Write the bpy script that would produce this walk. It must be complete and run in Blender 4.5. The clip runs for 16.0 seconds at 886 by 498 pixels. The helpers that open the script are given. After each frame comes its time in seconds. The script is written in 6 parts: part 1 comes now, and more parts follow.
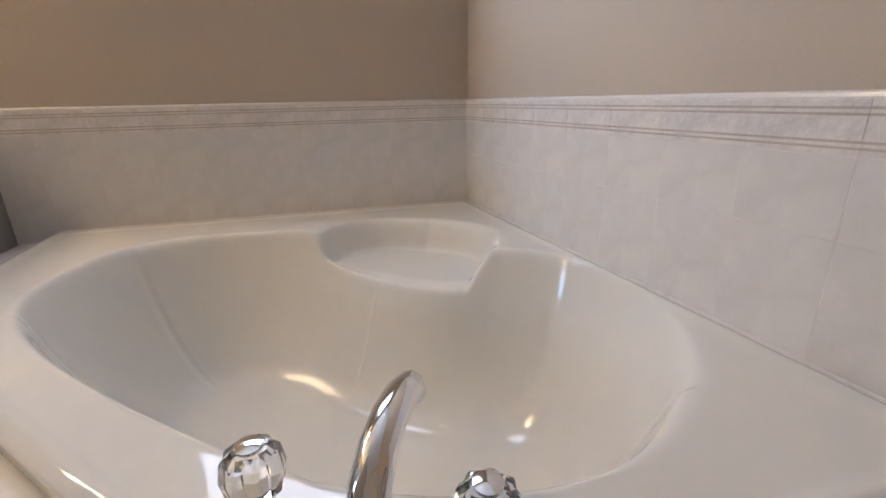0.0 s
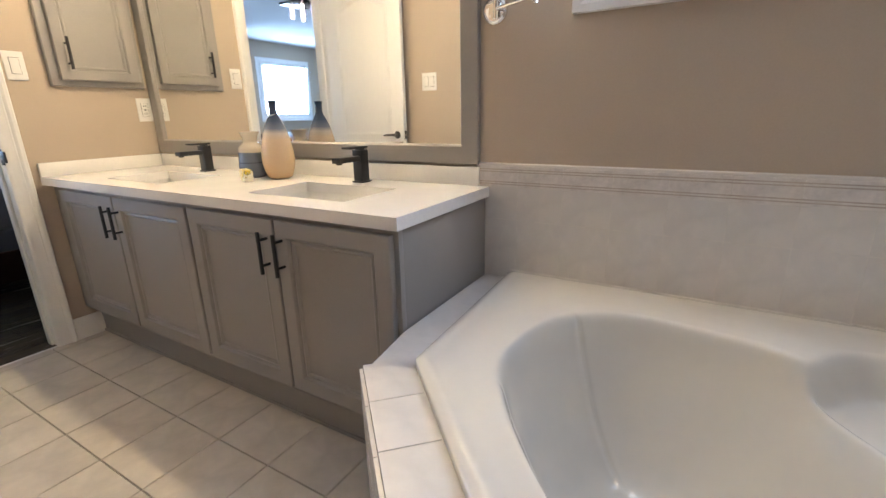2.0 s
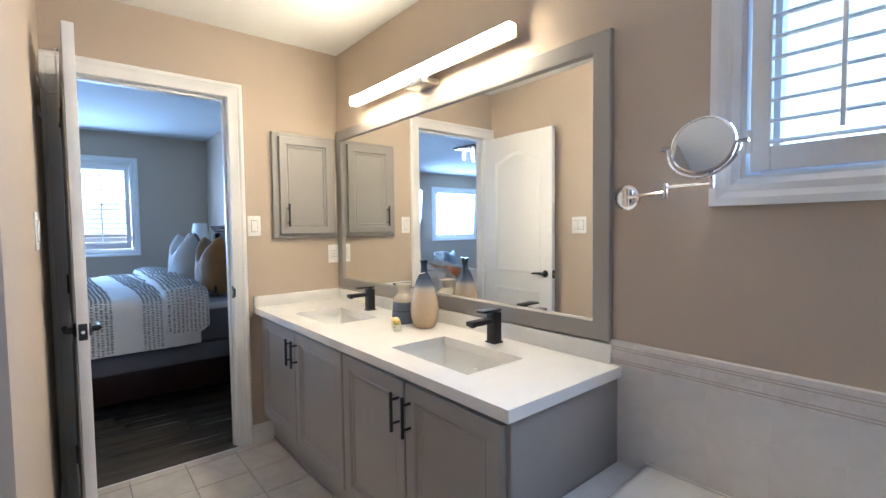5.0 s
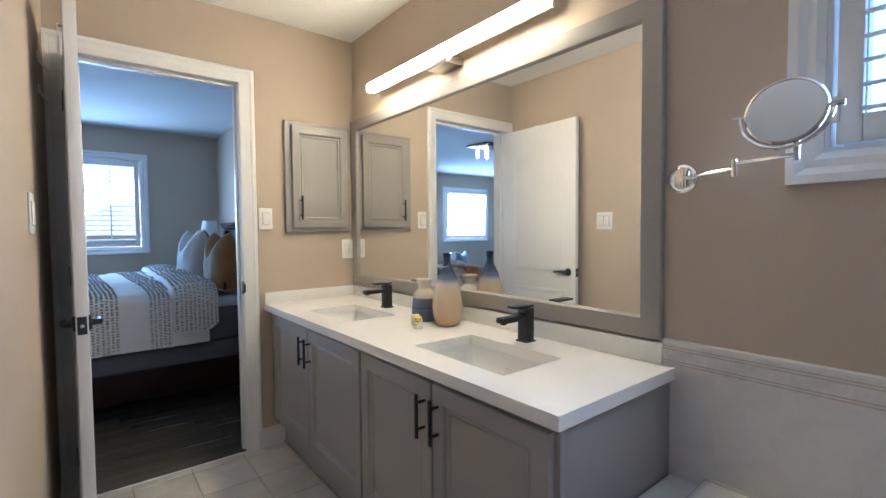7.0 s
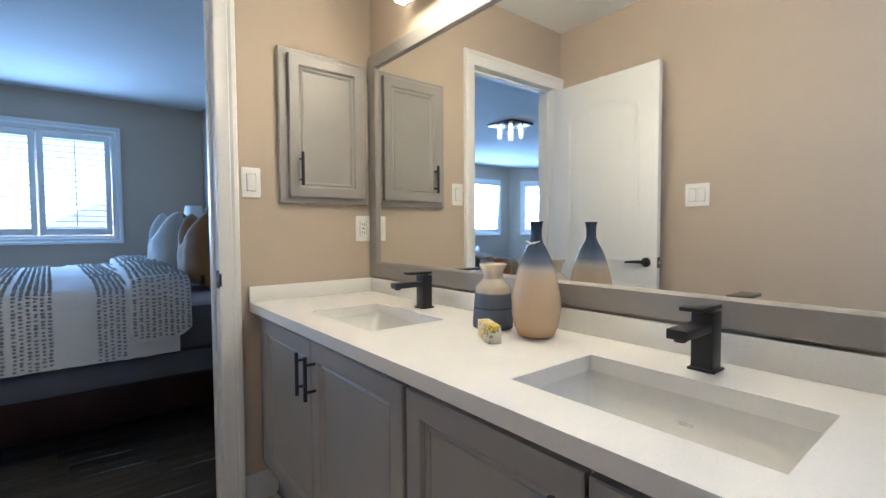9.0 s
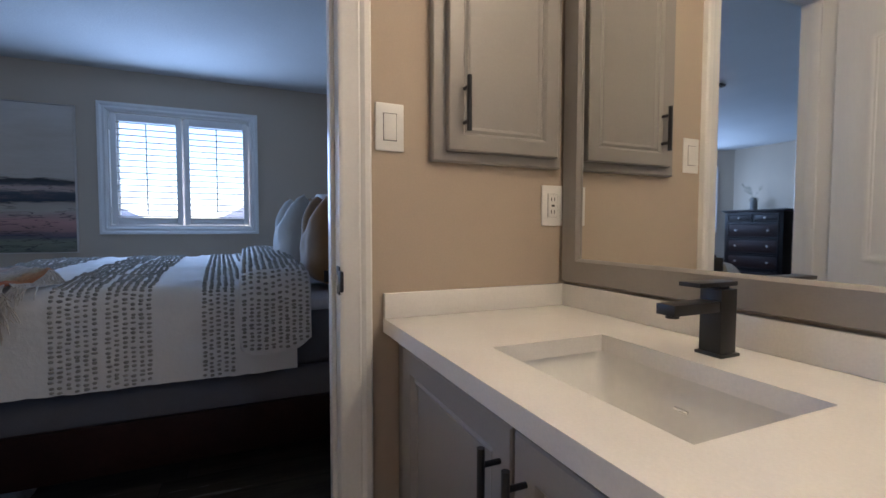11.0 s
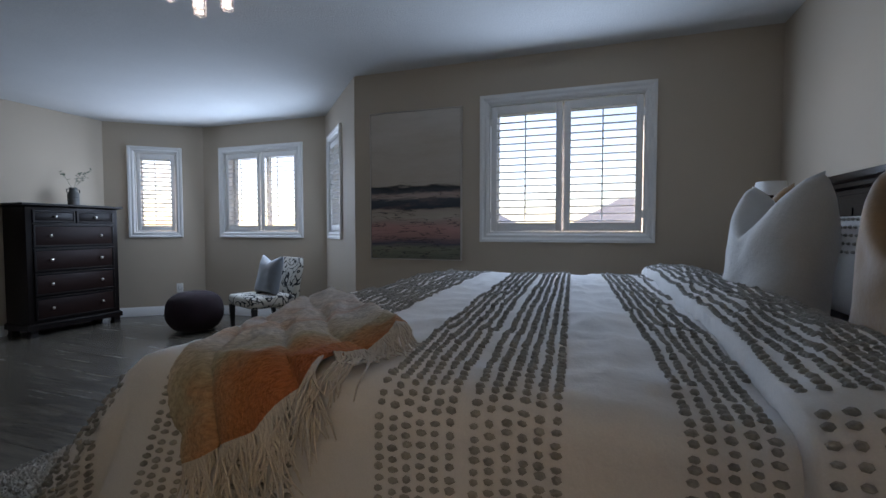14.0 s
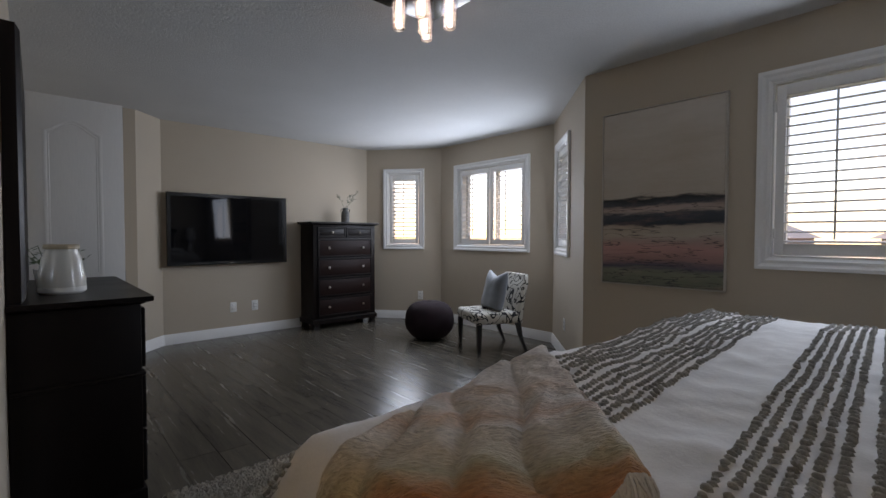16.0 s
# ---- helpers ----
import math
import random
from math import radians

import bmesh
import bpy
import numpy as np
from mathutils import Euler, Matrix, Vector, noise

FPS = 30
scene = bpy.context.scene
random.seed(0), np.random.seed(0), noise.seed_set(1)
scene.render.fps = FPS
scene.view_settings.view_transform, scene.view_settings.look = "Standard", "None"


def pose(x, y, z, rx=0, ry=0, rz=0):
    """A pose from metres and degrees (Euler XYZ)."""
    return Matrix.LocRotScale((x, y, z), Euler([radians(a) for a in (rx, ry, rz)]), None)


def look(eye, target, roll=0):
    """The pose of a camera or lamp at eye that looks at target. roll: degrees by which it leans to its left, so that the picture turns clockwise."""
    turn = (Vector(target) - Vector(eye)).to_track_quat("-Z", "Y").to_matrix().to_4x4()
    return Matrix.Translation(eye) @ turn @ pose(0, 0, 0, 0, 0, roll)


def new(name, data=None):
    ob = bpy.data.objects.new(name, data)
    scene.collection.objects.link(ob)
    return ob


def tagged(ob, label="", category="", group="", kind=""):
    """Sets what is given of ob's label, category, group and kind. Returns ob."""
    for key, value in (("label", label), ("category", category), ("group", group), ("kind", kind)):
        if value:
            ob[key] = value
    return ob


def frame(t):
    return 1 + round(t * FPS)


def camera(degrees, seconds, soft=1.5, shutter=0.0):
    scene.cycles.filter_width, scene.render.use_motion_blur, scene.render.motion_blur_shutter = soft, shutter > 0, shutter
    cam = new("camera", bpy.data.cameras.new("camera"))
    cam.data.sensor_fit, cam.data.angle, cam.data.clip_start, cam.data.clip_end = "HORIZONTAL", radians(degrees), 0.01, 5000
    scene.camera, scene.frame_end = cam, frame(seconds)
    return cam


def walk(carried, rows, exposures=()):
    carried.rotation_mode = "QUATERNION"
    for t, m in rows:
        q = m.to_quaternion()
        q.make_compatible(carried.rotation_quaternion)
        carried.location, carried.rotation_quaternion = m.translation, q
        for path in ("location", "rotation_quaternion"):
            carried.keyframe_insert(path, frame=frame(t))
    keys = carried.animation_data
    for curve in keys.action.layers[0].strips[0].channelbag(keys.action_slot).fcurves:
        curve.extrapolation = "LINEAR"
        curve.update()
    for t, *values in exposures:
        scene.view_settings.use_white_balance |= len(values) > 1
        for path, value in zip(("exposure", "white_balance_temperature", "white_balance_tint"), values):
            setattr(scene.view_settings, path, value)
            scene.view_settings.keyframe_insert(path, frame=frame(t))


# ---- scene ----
cam = camera(89.2, 16.0)
PATH = [
    (0.0, (0.173, 0.045, 0.912), (0.644, 1.883, 0.28), -1.2),
    (0.5, (0.129, 0.093, 0.931), (0.061, 1.986, 0.289), -1.3),
    (1, (0.063, 0.14, 0.948), (-0.396, 1.982, 0.322), -1.4),
    (1.5, (-0.03, 0.201, 0.987), (-0.782, 1.95, 0.373), -1.2),
    (2, (-0.11, 0.248, 1.076), (-1.086, 1.896, 0.501), -1.2),
    (2.5, (-0.109, 0.29, 1.166), (-1.317, 1.817, 0.706), -1.4),
    (3, (-0.054, 0.324, 1.248), (-1.459, 1.713, 0.936), -1.3),
    (3.5, (-0.008, 0.315, 1.3), (-1.487, 1.647, 1.097), -1.1),
    (4, (-0.003, 0.303, 1.299), (-1.512, 1.608, 1.15), -0.9),
    (6.5, (-0.034, 0.299, 1.273), (-1.599, 1.541, 1.195), -0.6),
    (7, (-0.161, 0.332, 1.241), (-1.728, 1.572, 1.159), -0.5),
    (7.5, (-0.305, 0.371, 1.212), (-1.874, 1.61, 1.133), -0.3),
    (8, (-0.427, 0.432, 1.187), (-1.985, 1.683, 1.108), -0.3),
    (8.2, (-0.5, 0.472, 1.176), (-2.055, 1.727, 1.093), -0.3),
    (10.3, (-1.417, 0.744, 1.062), (-3.083, 1.847, 0.975), -0.3),
    (10.5, (-1.458, 0.769, 1.072), (-3.17, 1.799, 0.987), 0.1),
    (11, (-1.688, 0.795, 1.061), (-3.518, 1.596, 0.97), 0.1),
    (11.5, (-1.97, 0.771, 1.046), (-3.883, 1.348, 0.958), 0.2),
    (12, (-2.188, 0.753, 1.054), (-4.152, 1.12, 0.968), 0.1),
    (12.5, (-2.414, 0.738, 1.081), (-4.41, 0.825, 0.987), -0.1),
    (13, (-2.604, 0.697, 1.083), (-4.593, 0.506, 0.995), -0.1),
    (13.5, (-2.81, 0.61, 1.088), (-4.761, 0.179, 1.001), -0.0),
    (14, (-2.955, 0.515, 1.098), (-4.846, -0.13, 1.014), -0.0),
    (14.5, (-3.11, 0.431, 1.103), (-4.899, -0.46, 1.016), -0.1),
    (15, (-3.238, 0.371, 1.126), (-4.826, -0.843, 1.047), -0.1),
    (15.5, (-3.272, 0.351, 1.166), (-4.682, -1.066, 1.095), -0.1),
    (16, (-3.286, 0.362, 1.196), (-4.630, -1.118, 1.138), 0.1),
]
EXPOSURES = [
    (0.0, 2.72, 7150, 23), (1.5, 2.78, 6950, 19), (2.5, 2.86, 6450, 18), (4.0, 2.86, 5750, 17), (7.0, 2.44, 5700, 15), (8.2, 2.44, 5600, 14),
    (10.5, 1.98, 5500, 19), (11.0, 1.72, 6150, 24), (11.5, 1.42, 6750, 31), (12.0, 1.12, 6700, 31), (12.6, 1.15, 6200, 26), (13.0, 1.48, 6900, 24),
    (13.5, 1.55, 7600, 24), (14.0, 1.4, 8300, 25), (14.5, 1.33, 8800, 27), (15.2, 1.02, 9500, 29), (16.0, 1.42, 10400, 30)]
walk(cam, [(t, look(eye, target, roll)) for t, eye, target, roll in PATH], EXPOSURES)
# ---- world, sun, lights ----
SUN_EL, SUN_ROT = radians(36), radians(207)
world = bpy.data.worlds.new("sky")
scene.world = world
world.use_nodes = True
wn = world.node_tree.nodes
wl = world.node_tree.links
sky = wn.new("ShaderNodeTexSky")
sky.sky_type = "NISHITA"
sky.sun_disc = False
sky.sun_elevation, sky.sun_rotation = SUN_EL, SUN_ROT
sky.ozone_density, sky.dust_density = 5.0, 0.3
wl.new(sky.outputs[0], wn["Background"].inputs[0])
wn["Background"].inputs[1].default_value = 0.15
sun_dir = Vector((math.sin(SUN_ROT) * math.cos(SUN_EL), math.cos(SUN_ROT) * math.cos(SUN_EL), math.sin(SUN_EL)))
sun = new("sun", bpy.data.lights.new("sun", "SUN"))
sun.data.energy, sun.data.angle, sun.data.color = 2.6, radians(0.5), (1.0, 0.97, 0.93)
sun.matrix_world = look(sun_dir * 30, (0, 0, 0))


def sky_window(name, centre, facing, width, height, watts, colour):
    """The sky's light in a window's opening."""
    d = bpy.data.lights.new(name, "AREA")
    d.shape, d.size, d.size_y, d.energy, d.color = "RECTANGLE", width, height, watts, colour
    ob = new(name, d)
    c = Vector(centre)
    ob.matrix_world = look(c, c + Vector(facing))
    return ob


DAY = (0.555, 0.735, 1.0)
DAY_WEST = (0.38, 0.64, 1.0)
sky_window("daylight_bathroom", (-0.03, 1.661, 1.745), (0, -1, 0), 0.76, 0.60, 2.9, DAY)
sky_window("daylight_bed_window", (-6.43, 0.27, 1.58), (1, 0, -0.08), 1.05, 0.88, 9.4, DAY_WEST)
sky_window("daylight_bay_middle", (-7.515, -3.475, 1.58), (1, 0, -0.08), 1.05, 0.88, 15.5, DAY_WEST)
sky_window("daylight_bay_north", (-7.115, -2.178, 1.58), (0.681, -0.732, -0.08), 0.5, 0.88, 4.5, DAY_WEST)
sky_window("daylight_bay_south", (-7.187, -4.787, 1.58), (0.788, 0.616, -0.08), 0.38, 0.88, 5, DAY_WEST)


# ---- materials ----
def ramp_node(nt, stops):
    r = nt.nodes.new("ShaderNodeValToRGB")
    el = r.color_ramp.elements
    while len(el) < len(stops):
        el.new(0.5)
    for e, (p, c) in zip(el, stops):
        e.position, e.color = p, (*c, 1)
    return r


def noise_node(nt, coord, scale, detail=4, rough=0.55, stretch=None):
    n = nt.nodes.new("ShaderNodeTexNoise")
    n.inputs["Scale"].default_value, n.inputs["Detail"].default_value, n.inputs["Roughness"].default_value = scale, detail, rough
    if stretch:
        m = nt.nodes.new("ShaderNodeMapping")
        m.inputs["Scale"].default_value = stretch
        nt.links.new(coord, m.inputs[0])
        coord = m.outputs[0]
    nt.links.new(coord, n.inputs["Vector"])
    return n


def surface(name, base, rough=0.5, metal=0.0, vary=0.08, scale=3.0, fine=60.0, fine_vary=0.04, bump=0.0, bump_scale=None, spec=0.5,
            stretch=None, sheen=0.0, coat=0.0, rough_vary=0.08, random_vary=0.0):
    """A principled material whose colour varies at two scales, with fine relief."""
    m = bpy.data.materials.new(name)
    m.use_nodes = True
    nt = m.node_tree
    p = nt.nodes["Principled BSDF"]
    co = nt.nodes.new("ShaderNodeTexCoord").outputs["Object"]
    big = noise_node(nt, co, scale, 5, 0.6, stretch)
    small = noise_node(nt, co, fine, 3, 0.6, stretch)
    dark = tuple(max(0, c * (1 - vary)) for c in base)
    light = tuple(min(1, c * (1 + vary)) for c in base)
    r = ramp_node(nt, [(0.3, dark), (0.7, light)])
    nt.links.new(big.outputs[0], r.inputs[0])
    mix = nt.nodes.new("ShaderNodeMix")
    mix.data_type, mix.blend_type = "RGBA", "MULTIPLY"
    mix.inputs[0].default_value = 1.0
    r2 = ramp_node(nt, [(0.3, (1 - fine_vary,) * 3), (0.7, (1.0,) * 3)])
    nt.links.new(small.outputs[0], r2.inputs[0])
    nt.links.new(r.outputs[0], mix.inputs[6])
    nt.links.new(r2.outputs[0], mix.inputs[7])
    colour = mix.outputs[2]
    if random_vary:
        oi = nt.nodes.new("ShaderNodeObjectInfo")
        r3 = ramp_node(nt, [(0.0, (1 - random_vary,) * 3), (1.0, (1.0,) * 3)])
        nt.links.new(oi.outputs["Random"], r3.inputs[0])
        m3 = nt.nodes.new("ShaderNodeMix")
        m3.data_type, m3.blend_type = "RGBA", "MULTIPLY"
        m3.inputs[0].default_value = 1.0
        nt.links.new(colour, m3.inputs[6])
        nt.links.new(r3.outputs[0], m3.inputs[7])
        colour = m3.outputs[2]
    nt.links.new(colour, p.inputs["Base Color"])
    mr = nt.nodes.new("ShaderNodeMapRange")
    mr.inputs["To Min"].default_value, mr.inputs["To Max"].default_value = max(0.02, rough - rough_vary), min(1, rough + rough_vary)
    nt.links.new(big.outputs[0], mr.inputs["Value"])
    nt.links.new(mr.outputs[0], p.inputs["Roughness"])
    p.inputs["Metallic"].default_value = metal
    p.inputs["Specular IOR Level"].default_value = spec
    p.inputs["Sheen Weight"].default_value = sheen
    p.inputs["Coat Weight"].default_value = coat
    if bump:
        bn = noise_node(nt, co, bump_scale or fine, 4, 0.6, stretch)
        b = nt.nodes.new("ShaderNodeBump")
        b.inputs["Strength"].default_value, b.inputs["Distance"].default_value = bump, 0.01
        nt.links.new(bn.outputs[0], b.inputs["Height"])
        nt.links.new(b.outputs[0], p.inputs["Normal"])
    return m


def glowing(name, colour, strength):
    m = bpy.data.materials.new(name)
    m.use_nodes = True
    p = m.node_tree.nodes["Principled BSDF"]
    p.inputs["Base Color"].default_value = (0.9, 0.9, 0.9, 1)
    p.inputs["Emission Color"].default_value, p.inputs["Emission Strength"].default_value = (*colour, 1), strength
    return m


def clear_glass(name, tint=(1, 1, 1), ior=1.45):
    """Thin pane: clear, with the gloss of glass."""
    m = bpy.data.materials.new(name)
    m.use_nodes = True
    nt = m.node_tree
    out = nt.nodes["Material Output"]
    t = nt.nodes.new("ShaderNodeBsdfTransparent")
    t.inputs[0].default_value = (*tint, 1)
    g = nt.nodes.new("ShaderNodeBsdfGlossy")
    g.inputs["Roughness"].default_value = 0.02
    lw = nt.nodes.new("ShaderNodeLayerWeight")
    pw = nt.nodes.new("ShaderNodeMath")
    pw.operation = "POWER"
    pw.inputs[1].default_value = 5.0
    nt.links.new(lw.outputs["Facing"], pw.inputs[0])
    fr = nt.nodes.new("ShaderNodeMath")
    fr.operation = "MULTIPLY_ADD"
    f0 = ((ior - 1) / (ior + 1)) ** 2
    fr.inputs[1].default_value, fr.inputs[2].default_value = 1 - f0, f0
    nt.links.new(pw.outputs[0], fr.inputs[0])
    mx = nt.nodes.new("ShaderNodeMixShader")
    nt.links.new(fr.outputs[0], mx.inputs[0])
    nt.links.new(t.outputs[0], mx.inputs[1])
    nt.links.new(g.outputs[0], mx.inputs[2])
    nt.links.new(mx.outputs[0], out.inputs[0])
    return m


WALL = surface("wall_paint", (0.505, 0.415, 0.325), 0.75, vary=0.03, scale=1.5, fine=180, fine_vary=0.04, bump=0.06, bump_scale=260)
CEIL = surface("ceiling_stipple", (0.63, 0.63, 0.62), 0.9, vary=0.03, scale=2, fine=90, fine_vary=0.06, bump=0.5, bump_scale=75)
CEIL_FLAT = surface("ceiling_paint", (0.78, 0.77, 0.74), 0.9, vary=0.02, bump=0.05, bump_scale=200)
TRIM = surface("white_trim_paint", (0.80, 0.79, 0.77), 0.35, vary=0.03, scale=4, fine=120, bump=0.03, bump_scale=150)
DOOR_PAINT = surface("white_door_paint", (0.78, 0.77, 0.75), 0.38, vary=0.03, scale=2, fine=200, bump=0.05, bump_scale=120, stretch=(1, 1, 0.1))
TILE = surface("wall_tile_glaze", (0.73, 0.69, 0.65), 0.2, vary=0.045, scale=14, fine=40, fine_vary=0.04, random_vary=0.02)
TILE_BORDER = surface("border_tile_glaze", (0.72, 0.67, 0.63), 0.3, vary=0.10, scale=30, fine=90, fine_vary=0.08, bump=0.3, bump_scale=60, random_vary=0.02)
BORDER_LINE = surface("border_tile_line", (0.52, 0.44, 0.38), 0.35, vary=0.15, scale=20)
FLOOR_TILE = surface("floor_tile_glaze", (0.66, 0.60, 0.53), 0.3, vary=0.12, scale=6, fine=30, fine_vary=0.07, random_vary=0.08, bump=0.03, bump_scale=30)
GROUT = surface("grey_grout", (0.30, 0.27, 0.24), 0.9, vary=0.15, scale=20, bump=0.2)
GROUT_WHITE = surface("white_grout", (0.70, 0.66, 0.61), 0.9, vary=0.1, scale=20)
ACRYLIC = surface("tub_acrylic", (0.71, 0.675, 0.61), 0.055, vary=0.02, scale=3, fine=30, fine_vary=0.015, rough_vary=0.02, spec=0.38)
QUARTZ = surface("white_quartz", (0.82, 0.80, 0.77), 0.12, vary=0.035, scale=5, fine=220, fine_vary=0.06, rough_vary=0.03, spec=0.3)
CERAMIC = surface("sink_ceramic", (0.80, 0.79, 0.76), 0.08, vary=0.01, rough_vary=0.02)
CABINET = surface("grey_cabinet_paint", (0.305, 0.285, 0.268), 0.42, vary=0.05, scale=3, fine=150, bump=0.05, bump_scale=180)
BLACK = surface("matte_black_metal", (0.018, 0.018, 0.019), 0.38, vary=0.1, spec=0.45)
CHROME = surface("chrome", (0.82, 0.82, 0.83), 0.07, metal=1.0, vary=0.02, rough_vary=0.03)
NICKEL = surface("brushed_nickel", (0.52, 0.48, 0.43), 0.3, metal=1.0, vary=0.04, fine=300, stretch=(1, 1, 20))
PLASTIC = surface("white_plastic", (0.80, 0.79, 0.76), 0.3, vary=0.02)
SLOT = surface("dark_slot", (0.03, 0.03, 0.03), 0.6)
MIRROR = surface("mirror_silver", (0.88, 0.89, 0.88), 0.02, metal=1.0, vary=0.0, fine_vary=0.0, rough_vary=0.0)
HEADBOARD = surface("glossy_espresso_wood", (0.012, 0.007, 0.0065), 0.17, vary=0.3, scale=4, fine=60, fine_vary=0.2, stretch=(0.12, 1, 1), spec=0.5, rough_vary=0.04)
BRONZE = surface("dark_bronze_metal", (0.10, 0.085, 0.075), 0.2, metal=1.0, vary=0.1)
GLASS = clear_glass("window_glass")
LAMP_WHITE = glowing("led_diffuser", (1.0, 0.855, 0.555), 13.5)
DARK_WOOD = surface("dark_espresso_wood", (0.009, 0.0055, 0.005), 0.38, vary=0.35, scale=4, fine=60, fine_vary=0.2, stretch=(1, 1, 0.12), bump=0.05, spec=0.18)
RED_WOOD = surface("dark_cherry_wood", (0.022, 0.009, 0.0075), 0.48, vary=0.3, scale=4, fine=60, fine_vary=0.2, stretch=(0.12, 1, 1), bump=0.05, spec=0.15)
PLANK = surface("grey_brown_floorboard", (0.125, 0.104, 0.082), 0.25, vary=0.28, scale=3, fine=45, fine_vary=0.22, stretch=(6, 0.5, 1), bump=0.08, bump_scale=30, random_vary=0.25)
SUBFLOOR = surface("floor_joint", (0.07, 0.06, 0.05), 0.8)
DUVET = surface("white_cotton", (0.70, 0.68, 0.66), 0.88, vary=0.05, scale=5, fine=300, fine_vary=0.08, bump=0.22, bump_scale=26, sheen=0.2)
TUFT = surface("grey_cotton_tuft", (0.36, 0.345, 0.315), 0.95, vary=0.25, scale=30, fine=200, fine_vary=0.2, bump=0.6, bump_scale=200)
SHEET = surface("pale_grey_sheet", (0.48, 0.46, 0.49), 0.85, vary=0.05, scale=4, fine=250, fine_vary=0.06, bump=0.2, bump_scale=20)
MATTRESS = surface("grey_mattress_side", (0.115, 0.115, 0.135), 0.9, vary=0.06, fine=300, fine_vary=0.1, bump=0.15, bump_scale=200)
SKIRT = surface("grey_bed_base_fabric", (0.13, 0.13, 0.15), 0.9, vary=0.08, fine=300, fine_vary=0.12, bump=0.2, bump_scale=250)
MUSTARD = surface("mustard_velvet", (0.26, 0.125, 0.036), 0.75, vary=0.18, scale=6, fine=120, fine_vary=0.1, bump=0.15, bump_scale=25, sheen=0.5)
LINEN_WHITE = surface("white_linen", (0.62, 0.61, 0.59), 0.9, vary=0.05, scale=6, fine=300, fine_vary=0.12, bump=0.25, bump_scale=40)
SATIN_GREY = surface("grey_blue_satin", (0.17, 0.19, 0.21), 0.62, vary=0.15, scale=7, fine=100, bump=0.15, bump_scale=20, sheen=0.3)
LEATHER = surface("dark_brown_leather", (0.035, 0.02, 0.014), 0.5, vary=0.2, bump=0.2, bump_scale=120)
BURGUNDY = surface("burgundy_knit", (0.020, 0.0045, 0.009), 0.95, vary=0.3, scale=12, fine=160, fine_vary=0.35, bump=1.0, bump_scale=120)
SHAG = surface("cream_shag", (0.56, 0.51, 0.44), 0.95, vary=0.2, scale=14, fine=160, fine_vary=0.3, bump=1.0, bump_scale=90)
FRINGE = surface("cream_wool_fringe", (0.55, 0.50, 0.44), 0.95, vary=0.15, fine=200, fine_vary=0.2)
TV_SCREEN = surface("tv_screen", (0.005, 0.005, 0.006), 0.04, vary=0.0, rough_vary=0.01, spec=0.25)
TV_BODY = surface("tv_bezel", (0.006, 0.006, 0.007), 0.2, vary=0.05, spec=0.3)
FRAME_WOOD = surface("pale_frame_wood", (0.58, 0.52, 0.46), 0.5, vary=0.1, scale=5, fine=60, stretch=(0.2, 0.2, 1))
PAPER = surface("print_paper", (0.70, 0.68, 0.64), 0.8, vary=0.02)
P_SUN = surface("print_ochre", (0.42, 0.30, 0.08), 0.8, vary=0.08)
P_PINK = surface("print_dusty_pink", (0.42, 0.20, 0.18), 0.8, vary=0.08)
P_RUST = surface("print_rust", (0.24, 0.09, 0.07), 0.8, vary=0.1)
P_SLATE = surface("print_slate", (0.055, 0.05, 0.06), 0.8, vary=0.1)
SHADE = surface("white_lamp_shade", (0.75, 0.74, 0.72), 0.8)
CRYSTAL = clear_glass("crystal_glass", (0.97, 0.97, 1.0), 1.55)
BULB = glowing("lamp_glow", (1.0, 0.95, 0.9), 1.9)
KNOB_GLASS = surface("clear_acrylic", (0.95, 0.96, 0.97), 0.06, vary=0.0, fine_vary=0.0, rough_vary=0.02)
KNOB_GLASS.node_tree.nodes["Principled BSDF"].inputs["Transmission Weight"].default_value = 1.0
JAR = surface("cream_glaze", (0.60, 0.58, 0.53), 0.18, vary=0.05)
JAR_LID = surface("pale_wood_lid", (0.42, 0.33, 0.22), 0.5, vary=0.12)
LEAF = surface("leaf_green", (0.05, 0.10, 0.035), 0.5, vary=0.3)
LEAF_GREY = surface("grey_green_leaf", (0.10, 0.13, 0.09), 0.6, vary=0.3)
BRICK = surface("neighbour_brick", (0.50, 0.40, 0.36), 0.9, vary=0.15, scale=3, fine=25, fine_vary=0.2)
ROOF = surface("neighbour_shingle", (0.44, 0.43, 0.43), 0.95, vary=0.2, scale=3, fine=20, fine_vary=0.25)
LAWN = surface("lawn", (0.07, 0.095, 0.05), 0.95, vary=0.3, scale=0.5, fine=10, fine_vary=0.3)


